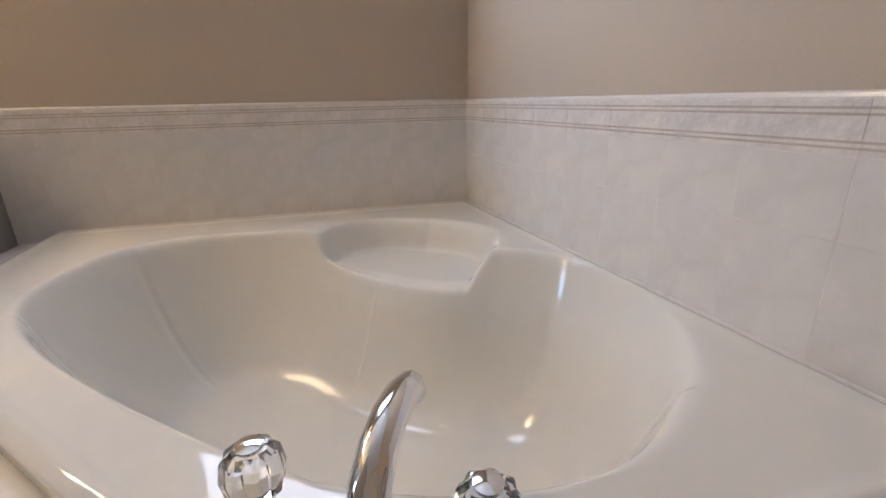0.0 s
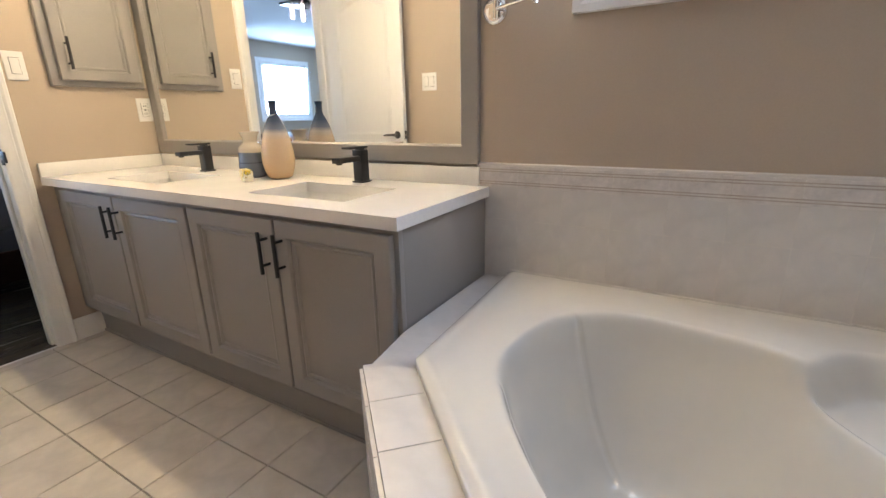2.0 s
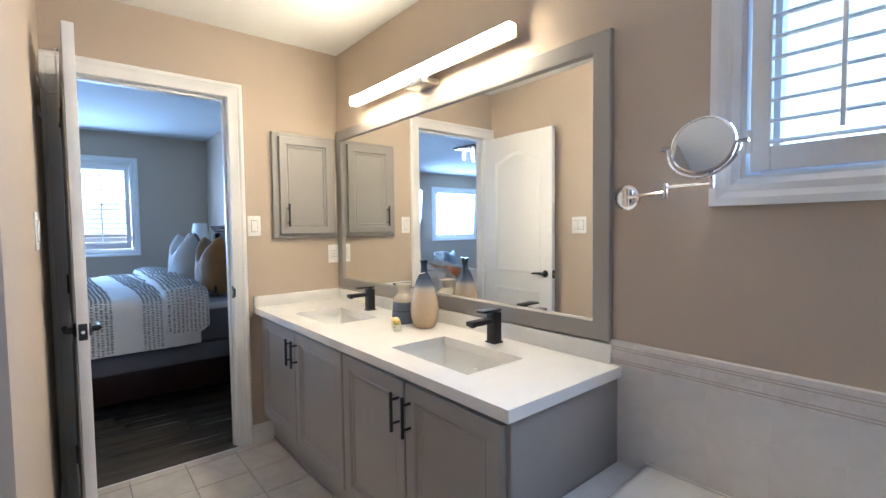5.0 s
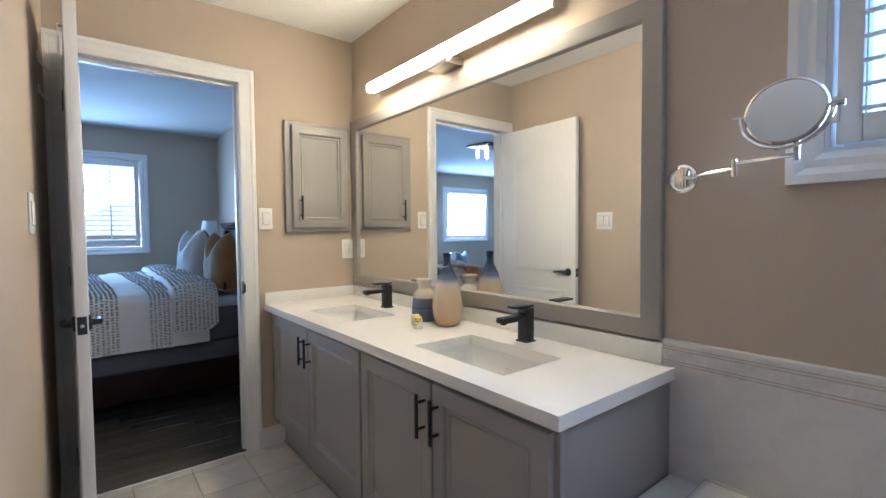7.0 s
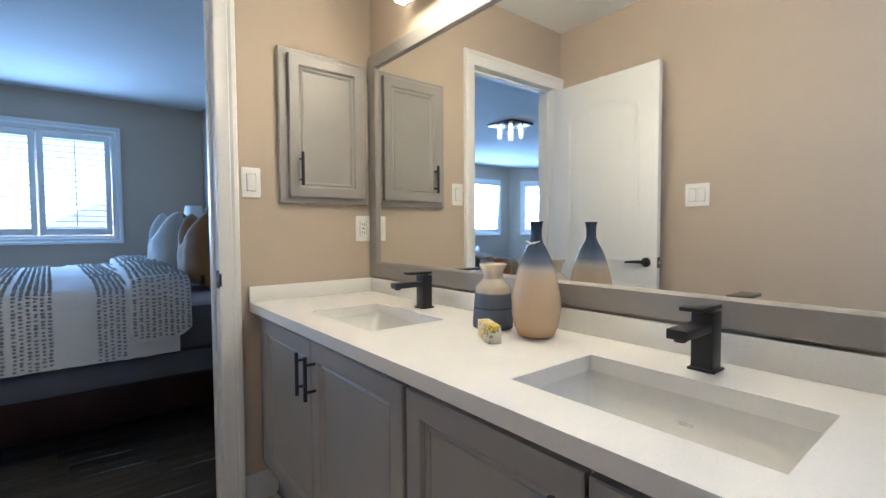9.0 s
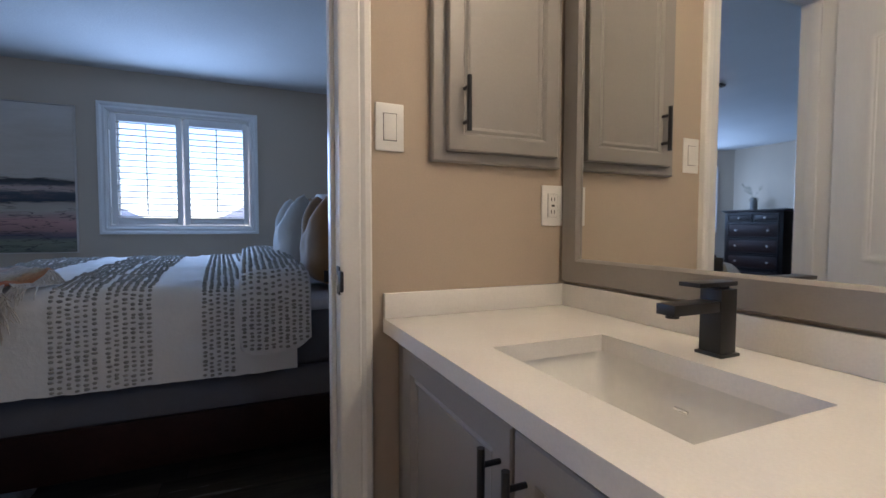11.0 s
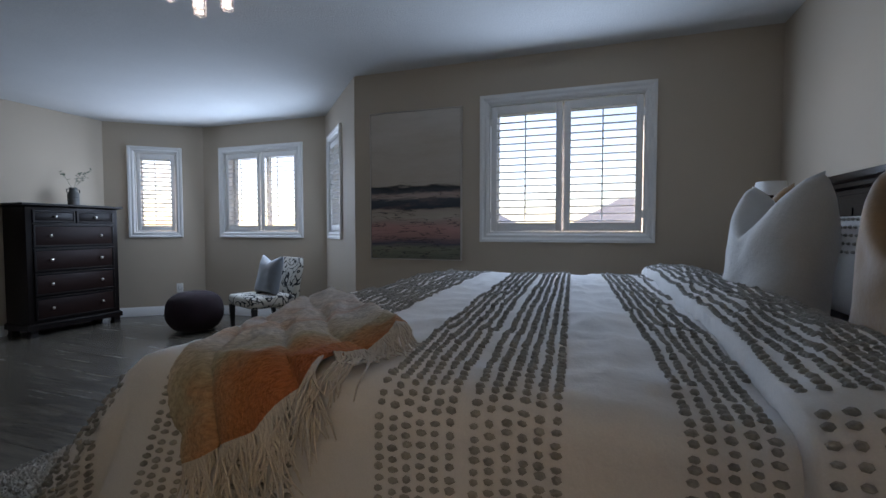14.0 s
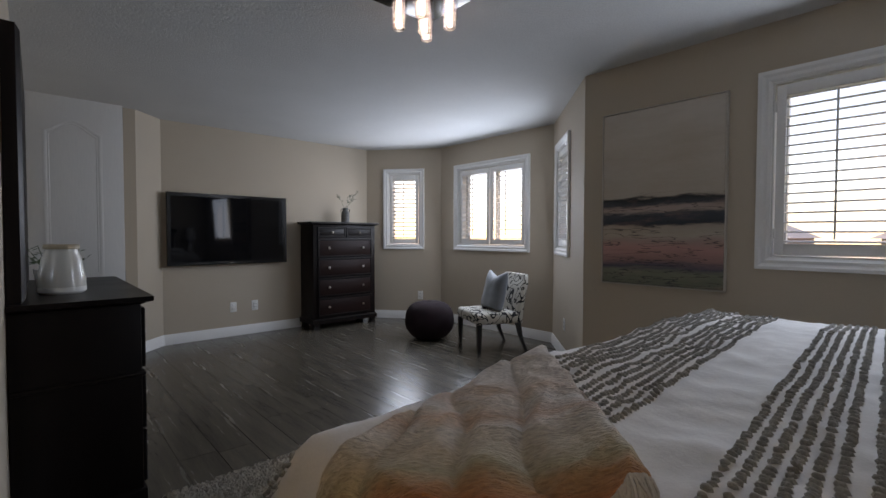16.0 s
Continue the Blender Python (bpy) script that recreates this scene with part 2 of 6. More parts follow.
def banded(name, stops, axis, lo, hi, wobble, nscale, stretch=(1, 1, 1), rough=0.8, bump=0.0, grain=0.85, grain_scale=160, grain_stretch=None):
    """Bands of colour along one axis of the object, with a wandering edge."""
    m = bpy.data.materials.new(name)
    m.use_nodes = True
    nt = m.node_tree
    p = nt.nodes["Principled BSDF"]
    co = nt.nodes.new("ShaderNodeTexCoord").outputs["Object"]
    sep = nt.nodes.new("ShaderNodeSeparateXYZ")
    nt.links.new(co, sep.inputs[0])
    n = noise_node(nt, co, nscale, 6, 0.65, stretch)
    mr = nt.nodes.new("ShaderNodeMapRange")
    mr.inputs["From Min"].default_value, mr.inputs["From Max"].default_value = lo, hi
    nt.links.new(sep.outputs["XYZ".index(axis)], mr.inputs["Value"])
    ad = nt.nodes.new("ShaderNodeMath")
    ad.operation = "MULTIPLY_ADD"
    ad.inputs[1].default_value = wobble
    nt.links.new(n.outputs[0], ad.inputs[0])
    nt.links.new(mr.outputs[0], ad.inputs[2])
    sb = nt.nodes.new("ShaderNodeMath")
    sb.operation = "SUBTRACT"
    sb.inputs[1].default_value = wobble * 0.5
    nt.links.new(ad.outputs[0], sb.inputs[0])
    r = ramp_node(nt, stops)
    nt.links.new(sb.outputs[0], r.inputs[0])
    fine = noise_node(nt, co, grain_scale, 3, 0.55, grain_stretch)
    r2 = ramp_node(nt, [(0.3, (grain,) * 3), (0.7, (1.0,) * 3)])
    nt.links.new(fine.outputs[0], r2.inputs[0])
    mix = nt.nodes.new("ShaderNodeMix")
    mix.data_type, mix.blend_type = "RGBA", "MULTIPLY"
    mix.inputs[0].default_value = 1.0
    nt.links.new(r.outputs[0], mix.inputs[6])
    nt.links.new(r2.outputs[0], mix.inputs[7])
    nt.links.new(mix.outputs[2], p.inputs["Base Color"])
    p.inputs["Roughness"].default_value = rough
    if bump:
        b = nt.nodes.new("ShaderNodeBump")
        b.inputs["Strength"].default_value, b.inputs["Distance"].default_value = bump, 0.01
        nt.links.new(fine.outputs[0], b.inputs["Height"])
        nt.links.new(b.outputs[0], p.inputs["Normal"])
    return m


def canvas_paint(name, stops):
    """A brushed landscape: washes of colour below a pale sky, torn edges and thin ink strokes."""
    m = bpy.data.materials.new(name)
    m.use_nodes = True
    nt = m.node_tree
    p = nt.nodes["Principled BSDF"]
    co = nt.nodes.new("ShaderNodeTexCoord").outputs["Object"]
    sep = nt.nodes.new("ShaderNodeSeparateXYZ")
    nt.links.new(co, sep.inputs[0])

    def mathop(op, a, b, c=None):
        n = nt.nodes.new("ShaderNodeMath")
        n.operation = op
        for i, v in enumerate((a, b, c)):
            if v is None:
                continue
            if isinstance(v, (int, float)):
                n.inputs[i].default_value = v
            else:
                nt.links.new(v, n.inputs[i])
        return n.outputs[0]

    def layer(a, b, fac, mode):
        x = nt.nodes.new("ShaderNodeMix")
        x.data_type, x.blend_type = "RGBA", mode
        if isinstance(fac, (int, float)):
            x.inputs[0].default_value = fac
        else:
            nt.links.new(fac, x.inputs[0])
        nt.links.new(a, x.inputs[6])
        if isinstance(b, tuple):
            x.inputs[7].default_value = (*b, 1)
        else:
            nt.links.new(b, x.inputs[7])
        return x.outputs[2]

    z = mathop("MULTIPLY", sep.outputs[2], 1 / 1.235)
    wide = noise_node(nt, co, 2.4, 5, 0.62, (0.8, 1, 4.0))
    torn = noise_node(nt, co, 9.0, 6, 0.7, (0.5, 1, 3.0))
    h = mathop("MULTIPLY_ADD", wide.outputs[0], 0.085, z)
    h = mathop("MULTIPLY_ADD", torn.outputs[0], 0.05, h)
    h = mathop("SUBTRACT", h, 0.0675)
    r = ramp_node(nt, stops)
    nt.links.new(h, r.inputs[0])
    land = ramp_node(nt, [(0.0, (1, 1, 1)), (0.50, (1, 1, 1)), (0.53, (0, 0, 0)), (1.0, (0, 0, 0))])
    nt.links.new(h, land.inputs[0])
    wash = noise_node(nt, co, 5.0, 5, 0.7, (0.8, 1, 3.5))
    wr = ramp_node(nt, [(0.0, (0, 0, 0)), (0.52, (0, 0, 0)), (0.68, (0.8, 0.8, 0.8)), (1.0, (1, 1, 1))])
    nt.links.new(wash.outputs[0], wr.inputs[0])
    col = layer(r.outputs[0], (0.46, 0.27, 0.23), mathop("MULTIPLY", wr.outputs[0], mathop("MULTIPLY", land.outputs[0], 0.28)), "MIX")
    ink = noise_node(nt, co, 2.6, 3, 0.6, (0.7, 1, 7.0))
    line = ramp_node(nt, [(0.0, (0, 0, 0)), (0.487, (0, 0, 0)), (0.496, (1, 1, 1)), (0.504, (1, 1, 1)), (0.513, (0, 0, 0))])
    nt.links.new(ink.outputs[0], line.inputs[0])
    col = layer(col, (0.03, 0.025, 0.03), mathop("MULTIPLY", line.outputs[0], mathop("MULTIPLY", land.outputs[0], 0.75)), "MIX")
    stain = noise_node(nt, co, 3.0, 5, 0.65, (0.6, 1, 2.5))
    sr = ramp_node(nt, [(0.3, (0.86, 0.83, 0.79)), (0.65, (1, 1, 1))])
    nt.links.new(stain.outputs[0], sr.inputs[0])
    col = layer(col, sr.outputs[0], 1.0, "MULTIPLY")
    nt.links.new(col, p.inputs["Base Color"])
    p.inputs["Roughness"].default_value = 0.6
    b = nt.nodes.new("ShaderNodeBump")
    b.inputs["Strength"].default_value, b.inputs["Distance"].default_value = 0.3, 0.004
    nt.links.new(noise_node(nt, co, 250, 2).outputs[0], b.inputs["Height"])
    nt.links.new(b.outputs[0], p.inputs["Normal"])
    return m


PAINTING = canvas_paint("abstract_landscape", [
    (0.00, (0.15, 0.16, 0.12)), (0.08, (0.20, 0.21, 0.15)), (0.11, (0.09, 0.08, 0.11)), (0.15, (0.36, 0.19, 0.18)), (0.215, (0.52, 0.27, 0.24)),
    (0.255, (0.42, 0.29, 0.25)), (0.285, (0.47, 0.40, 0.33)), (0.33, (0.42, 0.34, 0.28)), (0.345, (0.03, 0.035, 0.05)), (0.405, (0.06, 0.07, 0.085)),
    (0.422, (0.45, 0.34, 0.30)), (0.442, (0.42, 0.31, 0.27)), (0.456, (0.07, 0.075, 0.085)), (0.492, (0.018, 0.018, 0.022)), (0.505, (0.50, 0.43, 0.36)), (0.75, (0.54, 0.47, 0.40)), (1.0, (0.58, 0.52, 0.46))])
VASE_TALL = banded("ombre_glaze_tall", [(0.0, (0.50, 0.33, 0.17)), (0.10, (0.58, 0.42, 0.26)), (0.50, (0.60, 0.47, 0.33)), (0.58, (0.52, 0.46, 0.41)), (0.64, (0.15, 0.18, 0.25)), (0.74, (0.06, 0.085, 0.14)), (1.0, (0.025, 0.04, 0.065))], "Z", 0.0, 0.315, 0.05, 14, rough=0.08, grain=0.95)
VASE_SHORT = banded("band_glaze_short", [(0.0, (0.10, 0.125, 0.18)), (0.31, (0.12, 0.15, 0.215)), (0.325, (0.05, 0.06, 0.09)), (0.345, (0.12, 0.15, 0.21)), (0.54, (0.13, 0.16, 0.22)), (0.565, (0.56, 0.48, 0.38)), (0.74, (0.60, 0.53, 0.43)), (1.0, (0.62, 0.56, 0.47))], "Z", 0.0, 0.19, 0.03, 12, rough=0.10, grain=0.95)
THROW = banded("woven_throw", [(0.0, (0.52, 0.15, 0.05)), (0.12, (0.56, 0.20, 0.07)), (0.22, (0.54, 0.30, 0.16)), (0.30, (0.50, 0.42, 0.28)), (0.42, (0.64, 0.55, 0.44)), (0.54, (0.76, 0.70, 0.64)), (0.66, (0.70, 0.50, 0.40)), (0.74, (0.77, 0.71, 0.66)), (0.88, (0.72, 0.56, 0.47)), (1.0, (0.74, 0.66, 0.60))], "X", -0.035, 0.43, 0.22, 12, (1, 0.35, 1), rough=0.95, bump=1.0, grain=0.62, grain_scale=60, grain_stretch=(4.0, 1.0, 1.5))
SOAP = banded("lemon_wrap", [(0.0, (0.74, 0.70, 0.58)), (0.38, (0.74, 0.70, 0.58)), (0.41, (0.70, 0.45, 0.01)), (0.55, (0.78, 0.58, 0.03)), (0.57, (0.05, 0.07, 0.04)), (0.61, (0.10, 0.12, 0.06)), (0.63, (0.75, 0.71, 0.6)), (1.0, (0.74, 0.70, 0.56))], "X", -0.2, 0.2, 1.6, 34, rough=0.35)


def scroll_fabric(name):
    """Black scrolls on cream cloth."""
    m = bpy.data.materials.new(name)
    m.use_nodes = True
    nt = m.node_tree
    p = nt.nodes["Principled BSDF"]
    co = nt.nodes.new("ShaderNodeTexCoord").outputs["Object"]
    n = noise_node(nt, co, 6.2, 0.4, 0.4)
    n.inputs["Distortion"].default_value = 2.3
    r = ramp_node(nt, [(0.0, (0.55, 0.52, 0.46)), (0.43, (0.55, 0.52, 0.46)), (0.45, (0.018, 0.018, 0.02)), (0.535, (0.018, 0.018, 0.02)), (0.555, (0.55, 0.52, 0.46)), (1.0, (0.5, 0.47, 0.42))])
    nt.links.new(n.outputs[0], r.inputs[0])
    nt.links.new(r.outputs[0], p.inputs["Base Color"])
    p.inputs["Roughness"].default_value = 0.9
    b = nt.nodes.new("ShaderNodeBump")
    b.inputs["Strength"].default_value, b.inputs["Distance"].default_value = 0.25, 0.005
    nt.links.new(noise_node(nt, co, 300, 2).outputs[0], b.inputs["Height"])
    nt.links.new(b.outputs[0], p.inputs["Normal"])
    return m


SCROLL = scroll_fabric("black_scroll_on_cream")


# ---- mesh helpers ----
def thing(name, loc=(0, 0, 0), rz=0.0, label="", category="", group="", kind=""):
    ob = new(name)
    ob.empty_display_size = 0.05
    ob.matrix_basis = pose(*loc, 0, 0, rz)
    return tagged(ob, label, category, group, kind)


def mesh_of(bm, name, material, smooth=True, angle=35):
    me = bpy.data.meshes.new(name)
    bmesh.ops.recalc_face_normals(bm, faces=bm.faces)
    bm.to_mesh(me)
    bm.free()
    me.materials.append(material)
    if smooth:
        me.shade_smooth()
        me.set_sharp_from_angle(angle=radians(angle))
    return me


def part(name, bm, material, parent=None, label="", smooth=True, angle=28):
    ob = new(name, mesh_of(bm, name, material, smooth, angle))
    ob.parent = parent
    if label:
        ob["label"] = label
    return ob


def piece(name, me, parent, m):
    """One of many alike pieces, on shared mesh data."""
    ob = new(name, me)
    ob.parent = parent
    ob.matrix_basis = m
    return ob


def box(bm, x0, x1, y0, y1, z0, z1, bevel=0.0, seg=2):
    vs = [bm.verts.new((x, y, z)) for z in (z0, z1) for y in (y0, y1) for x in (x0, x1)]
    fs = [bm.faces.new([vs[i] for i in f]) for f in ((0, 2, 3, 1), (4, 5, 7, 6), (0, 1, 5, 4), (2, 6, 7, 3), (0, 4, 6, 2), (1, 3, 7, 5))]
    if bevel:
        es = list({e for f in fs for e in f.edges})
        bmesh.ops.bevel(bm, geom=es, offset=bevel, segments=seg, affect="EDGES", profile=0.5)
    return bm


def boxed(x0, x1, y0, y1, z0, z1, bevel=0.0, seg=2):
    return box(bmesh.new(), x0, x1, y0, y1, z0, z1, bevel, seg)


def prism(bm, pts, z0, z1):
    lo = [bm.verts.new((x, y, z0)) for x, y in pts]
    hi = [bm.verts.new((x, y, z1)) for x, y in pts]
    bm.faces.new(lo[::-1])
    bm.faces.new(hi)
    n = len(pts)
    for i in range(n):
        bm.faces.new((lo[i], lo[(i + 1) % n], hi[(i + 1) % n], hi[i]))
    return bm


def skin(bm, rings, closed=True, cap0=True, cap1=True):
    """Faces between rings of points."""
    vr = [[bm.verts.new(p) for p in r] for r in rings]
    n = len(vr[0])
    for a, b in zip(vr, vr[1:]):
        for i in range(n if closed else n - 1):
            j = (i + 1) % n
            bm.faces.new((a[i], a[j], b[j], b[i]))
    if cap0:
        bm.faces.new(vr[0][::-1])
    if cap1:
        bm.faces.new(vr[-1])
    return bm


def lathe(bm, prof, seg=32, at=(0, 0, 0), cap0=True, cap1=True):
    rings = [[(at[0] + r * math.cos(2 * math.pi * i / seg), at[1] + r * math.sin(2 * math.pi * i / seg), at[2] + z) for i in range(seg)] for r, z in prof]
    return skin(bm, rings, True, cap0, cap1)


def tube(bm, pts, radii, seg=12, caps=True):
    """A round bar along points."""
    pts = [Vector(p) for p in pts]
    if not isinstance(radii, (list, tuple)):
        radii = [radii] * len(pts)
    rings = []
    up = None
    for i, p in enumerate(pts):
        d = (pts[min(i + 1, len(pts) - 1)] - pts[max(i - 1, 0)]).normalized()
        if up is None:
            up = d.orthogonal().normalized()
        else:
            up = (up - d * up.dot(d)).normalized()
        side = d.cross(up)
        rings.append([p + radii[i] * (up * math.cos(2 * math.pi * k / seg) + side * math.sin(2 * math.pi * k / seg)) for k in range(seg)])
    return skin(bm, rings, True, caps, caps)


def sweep(bm, path, profile, closed, place):
    """A profile of (offset to the left, depth) along a flat path with mitred corners; place(u, v, depth) gives the point."""
    n = len(path)
    rings = []
    for i, (px, py) in enumerate(path):
        def unit(a, b):
            d = Vector((b[0] - a[0], b[1] - a[1]))
            return d.normalized()
        if closed or 0 < i < n - 1:
            d0, d1 = unit(path[i - 1], path[i]), unit(path[i], path[(i + 1) % n])
        elif i == 0:
            d0 = d1 = unit(path[0], path[1])
        else:
            d0 = d1 = unit(path[-2], path[-1])
        n0, n1 = Vector((-d0.y, d0.x)), Vector((-d1.y, d1.x))
        mit = (n0 + n1).normalized()
        mit = mit / max(0.3, mit.dot(n0))
        rings.append([place(px + mit.x * o, py + mit.y * o, d) for o, d in profile])
    if closed:
        rings.append(rings[0])
    skin(bm, rings, True, not closed, not closed)
    if closed:
        bmesh.ops.remove_doubles(bm, verts=bm.verts, dist=1e-6)
    return bm


def flat_front(u, v, d):
    """Upright, facing -y: u is x, v is z, depth comes forward."""
    return (u, -d, v)


def rect(x0, x1, z0, z1):
    return [(x0, z0), (x1, z0), (x1, z1), (x0, z1)]


def arched(x0, x1, z0, z1, rise, seg=12):
    """A panel outline with a curved shoulder at the top."""
    pts = [(x0, z0), (x1, z0), (x1, z1 - rise)]
    for i in range(1, seg):
        t = i / seg
        x = x1 + (x0 - x1) * t
        s = 0.5 - 0.5 * math.cos(2 * math.pi * t)
        pts.append((x, z1 - rise + rise * s ** 0.8))
    pts.append((x0, z1 - rise))
    return pts


def wall(name, p0, p1, th=0.12, holes=(), h=2.44, ext=(0, 0), material=None):
    """A wall with the room on the left of p0 -> p1; holes are (from, to, sill, head) along it."""
    p0, p1 = Vector(p0), Vector(p1)
    d = (p1 - p0).normalized()
    n = Vector((d.y, -d.x))
    length = (p1 - p0).length
    ss = sorted({-ext[0], length + ext[1], *[v for o in holes for v in o[:2]]})
    bm = bmesh.new()
    for s0, s1 in zip(ss, ss[1:]):
        zs = sorted({0.0, h, *[v for o in holes if o[0] <= s0 + 1e-6 and o[1] >= s1 - 1e-6 for v in o[2:]]})
        for z0, z1 in zip(zs, zs[1:]):
            if any(o[0] <= s0 + 1e-6 and o[1] >= s1 - 1e-6 and o[2] <= z0 + 1e-6 and o[3] >= z1 - 1e-6 for o in holes):
                continue
            q = [p0 + d * s0, p0 + d * s1, p0 + d * s1 + n * th, p0 + d * s0 + n * th]
            prism(bm, [(v.x, v.y) for v in q], z0, z1)
    bmesh.ops.remove_doubles(bm, verts=bm.verts, dist=1e-5)
    ob = part(name, bm, material or WALL, smooth=False)
    return tagged(ob, "greige painted plaster wall", "wall", kind="structure")


# ---- walls, floors, ceilings ----
CEILING = 2.44
TUB_CORNER = Vector((0.70, 1.69))
WEST = -6.48
wall("wall_bath_north", (0.70, 1.69), (-2.80, 1.69), 0.20, [(0.32, 1.14, 1.41, 2.08)], ext=(0.2, 0.12))
wall_bath_west = wall("wall_bath_west", (-2.80, 1.69), (-2.80, 0.08), 0.12, [(0.682, 1.42, 0.0, 2.06)])
wall("wall_bath_south", (-2.80, 0.205), (-1.05, 0.205), 0.12)
wall("wall_bath_end", (-1.05, 0.085), (-1.05, -1.20), 0.12, ext=(0, 0.12))
wall("wall_bath_rear", (-1.05, -1.20), (1.024, -1.20), 0.12, ext=(0, 0.2))
wall("wall_bath_east", (1.024, -1.20), (0.70, 1.69), 0.20)
wall("wall_bedroom_north", (-2.92, 1.655), (WEST, 1.655), 0.20, ext=(0, 0.2))
wall("wall_bedroom_west", (WEST, 1.655), (WEST, -1.51), 0.20, [(0.81, 1.96, 1.07, 2.09)])
BAY_N0, BAY_N1, BAY_S0, BAY_S1 = (WEST, -1.51), (-7.565, -2.52), (-7.565, -4.39), (-6.885, -5.26)
wall("wall_bay_north", BAY_N0, BAY_N1, 0.20, [(0.62, 1.22, 1.07, 2.09)], ext=(0, 0.08))
wall("wall_bay_middle", BAY_N1, BAY_S0, 0.20, [(0.385, 1.525, 1.07, 2.09)], ext=(0.08, 0.08))
wall("wall_bay_south", BAY_S0, BAY_S1, 0.20, [(0.31, 0.78, 1.07, 2.09)], ext=(0.08, 0.08))
wall("wall_bedroom_south", BAY_S1, (-4.30, -5.26), 0.15, ext=(0.08, 0.06))
wall("wall_bedroom_angle", (-4.30, -5.26), (-4.04, -5.00), 0.15, ext=(0.05, 0))
wall("wall_bedroom_south_recess", (-4.04, -5.00), (-3.20, -5.00), 0.15, ext=(0, 0.12))
wall("wall_bedroom_east", (-3.20, -5.00), (-3.20, -0.60), 0.12)
wall("wall_bedroom_jog", (-3.20, -0.60), (-2.92, -0.60), 0.12, ext=(0, 0.12))
wall("wall_bedroom_east_near", (-2.92, -0.60), (-2.92, 0.08), 0.115)

BED_PLAN = [(-2.86, 1.70), (-6.50, 1.70), (-6.60, -1.46), (-7.70, -2.48), (-7.70, -4.45), (-6.95, -5.36), (-4.25, -5.36), (-4.02, -5.10), (-3.15, -5.10), (-3.15, -0.66), (-2.86, -0.66)]
tagged(part("ceiling_bedroom", prism(bmesh.new(), BED_PLAN, CEILING, CEILING + 0.15), CEIL, smooth=False), "white stippled plaster ceiling", "ceiling", kind="structure")
tagged(part("ceiling_bathroom", boxed(-2.86, 1.15, -1.3, 1.80, CEILING, CEILING + 0.15), CEIL_FLAT, smooth=False), "flat white painted ceiling", "ceiling", kind="structure")
floor_bed = tagged(part("floor_bedroom", prism(bmesh.new(), BED_PLAN, -0.12, -0.004), SUBFLOOR, smooth=False), "grey-brown hardwood plank floor", "floor", kind="structure")
floor_bath = tagged(part("floor_bathroom", boxed(-2.86, 1.15, -1.3, 1.75, -0.12, -0.004), GROUT, smooth=False), "cream ceramic tile floor with dark grout", "floor", kind="structure")
sill = tagged(part("threshold", boxed(-2.912, -2.8135, 0.274, 1.004, -0.01, 0.0035), PLANK, smooth=False), "hardwood threshold with a pale edging strip", "threshold", kind="structure")
part("edging_strip", boxed(-2.813, -2.797, 0.276, 1.002, -0.01, 0.006, 0.002), TRIM, sill)

# baseboards
BASE = [(0.0, 0.0), (0.016, 0.0), (0.016, 0.075), (0.011, 0.088), (0.008, 0.105), (0.004, 0.115), (0.0, 0.115)]


def baseboard(name, path):
    bm = sweep(bmesh.new(), path, BASE, False, lambda u, v, d: (u, v, d))
    tagged(part(name, bm, TRIM), "white moulded baseboard", "baseboard", kind="structure")


baseboard("baseboard_bath", [(-2.80, 1.216), (-2.80, 1.084)])
baseboard("baseboard_bath_south", [(-2.78, 0.205), (-1.05, 0.205)])
baseboard("baseboard_bedroom", [(-2.92, 1.09), (-2.92, 1.655), (WEST, 1.655), BAY_N0, BAY_N1, BAY_S0, BAY_S1, (-4.30, -5.26), (-4.04, -5.00), (-3.20, -5.00), (-3.20, -0.60), (-2.92, -0.60), (-2.92, 0.185)])

# door casings round the bathroom doorway
CASING = [(0.0, 0.0), (0.0, 0.010), (0.004, 0.013), (0.010, 0.014), (0.040, 0.0155), (0.046, 0.018), (0.050, 0.017), (0.054, 0.020), (0.060, 0.0235), (0.072, 0.0235), (0.077, 0.019), (0.077, 0.0)]
JAMB0, JAMB1, HEAD = 0.274, 1.004, 2.055
for nm, x, s in (("casing_bath", -2.80, 1), ("casing_bedroom", -2.92, -1)):
    o = sweep(bmesh.new(), [(JAMB1, 0.0), (JAMB1, HEAD), (JAMB0, HEAD), (JAMB0, 0.0)], [(-a, d) for a, d in CASING], False, lambda u, v, d, x=x, s=s: (x + s * d, u, v))
    tagged(part(nm, o, TRIM), "white moulded door casing", "door casing", kind="structure")
bm = bmesh.new()
box(bm, -2.925, -2.795, JAMB1 - 0.001, 1.0085, 0, HEAD + 0.005)
box(bm, -2.925, -2.795, 0.2695, JAMB0 + 0.001, 0, HEAD + 0.005)
box(bm, -2.925, -2.795, JAMB0, JAMB1, HEAD, HEAD + 0.0055)
box(bm, -2.885, -2.845, JAMB1 - 0.013, JAMB1 - 0.001, 0, HEAD - 0.001, 0.002)
box(bm, -2.885, -2.845, JAMB0 + 0.001, JAMB0 + 0.013, 0, HEAD - 0.001, 0.002)
box(bm, -2.885, -2.845, JAMB0 + 0.013, JAMB1 - 0.013, HEAD - 0.013, HEAD - 0.001, 0.002)
jamb = tagged(part("door_jamb", bm, TRIM), "white door jamb with stop", "door jamb", kind="structure")
strike = part("strike_plate", boxed(-2.818, -2.784, JAMB1 - 0.0045, JAMB1 - 0.0012, 0.898, 0.968, 0.001), BLACK, jamb, "black strike plate")
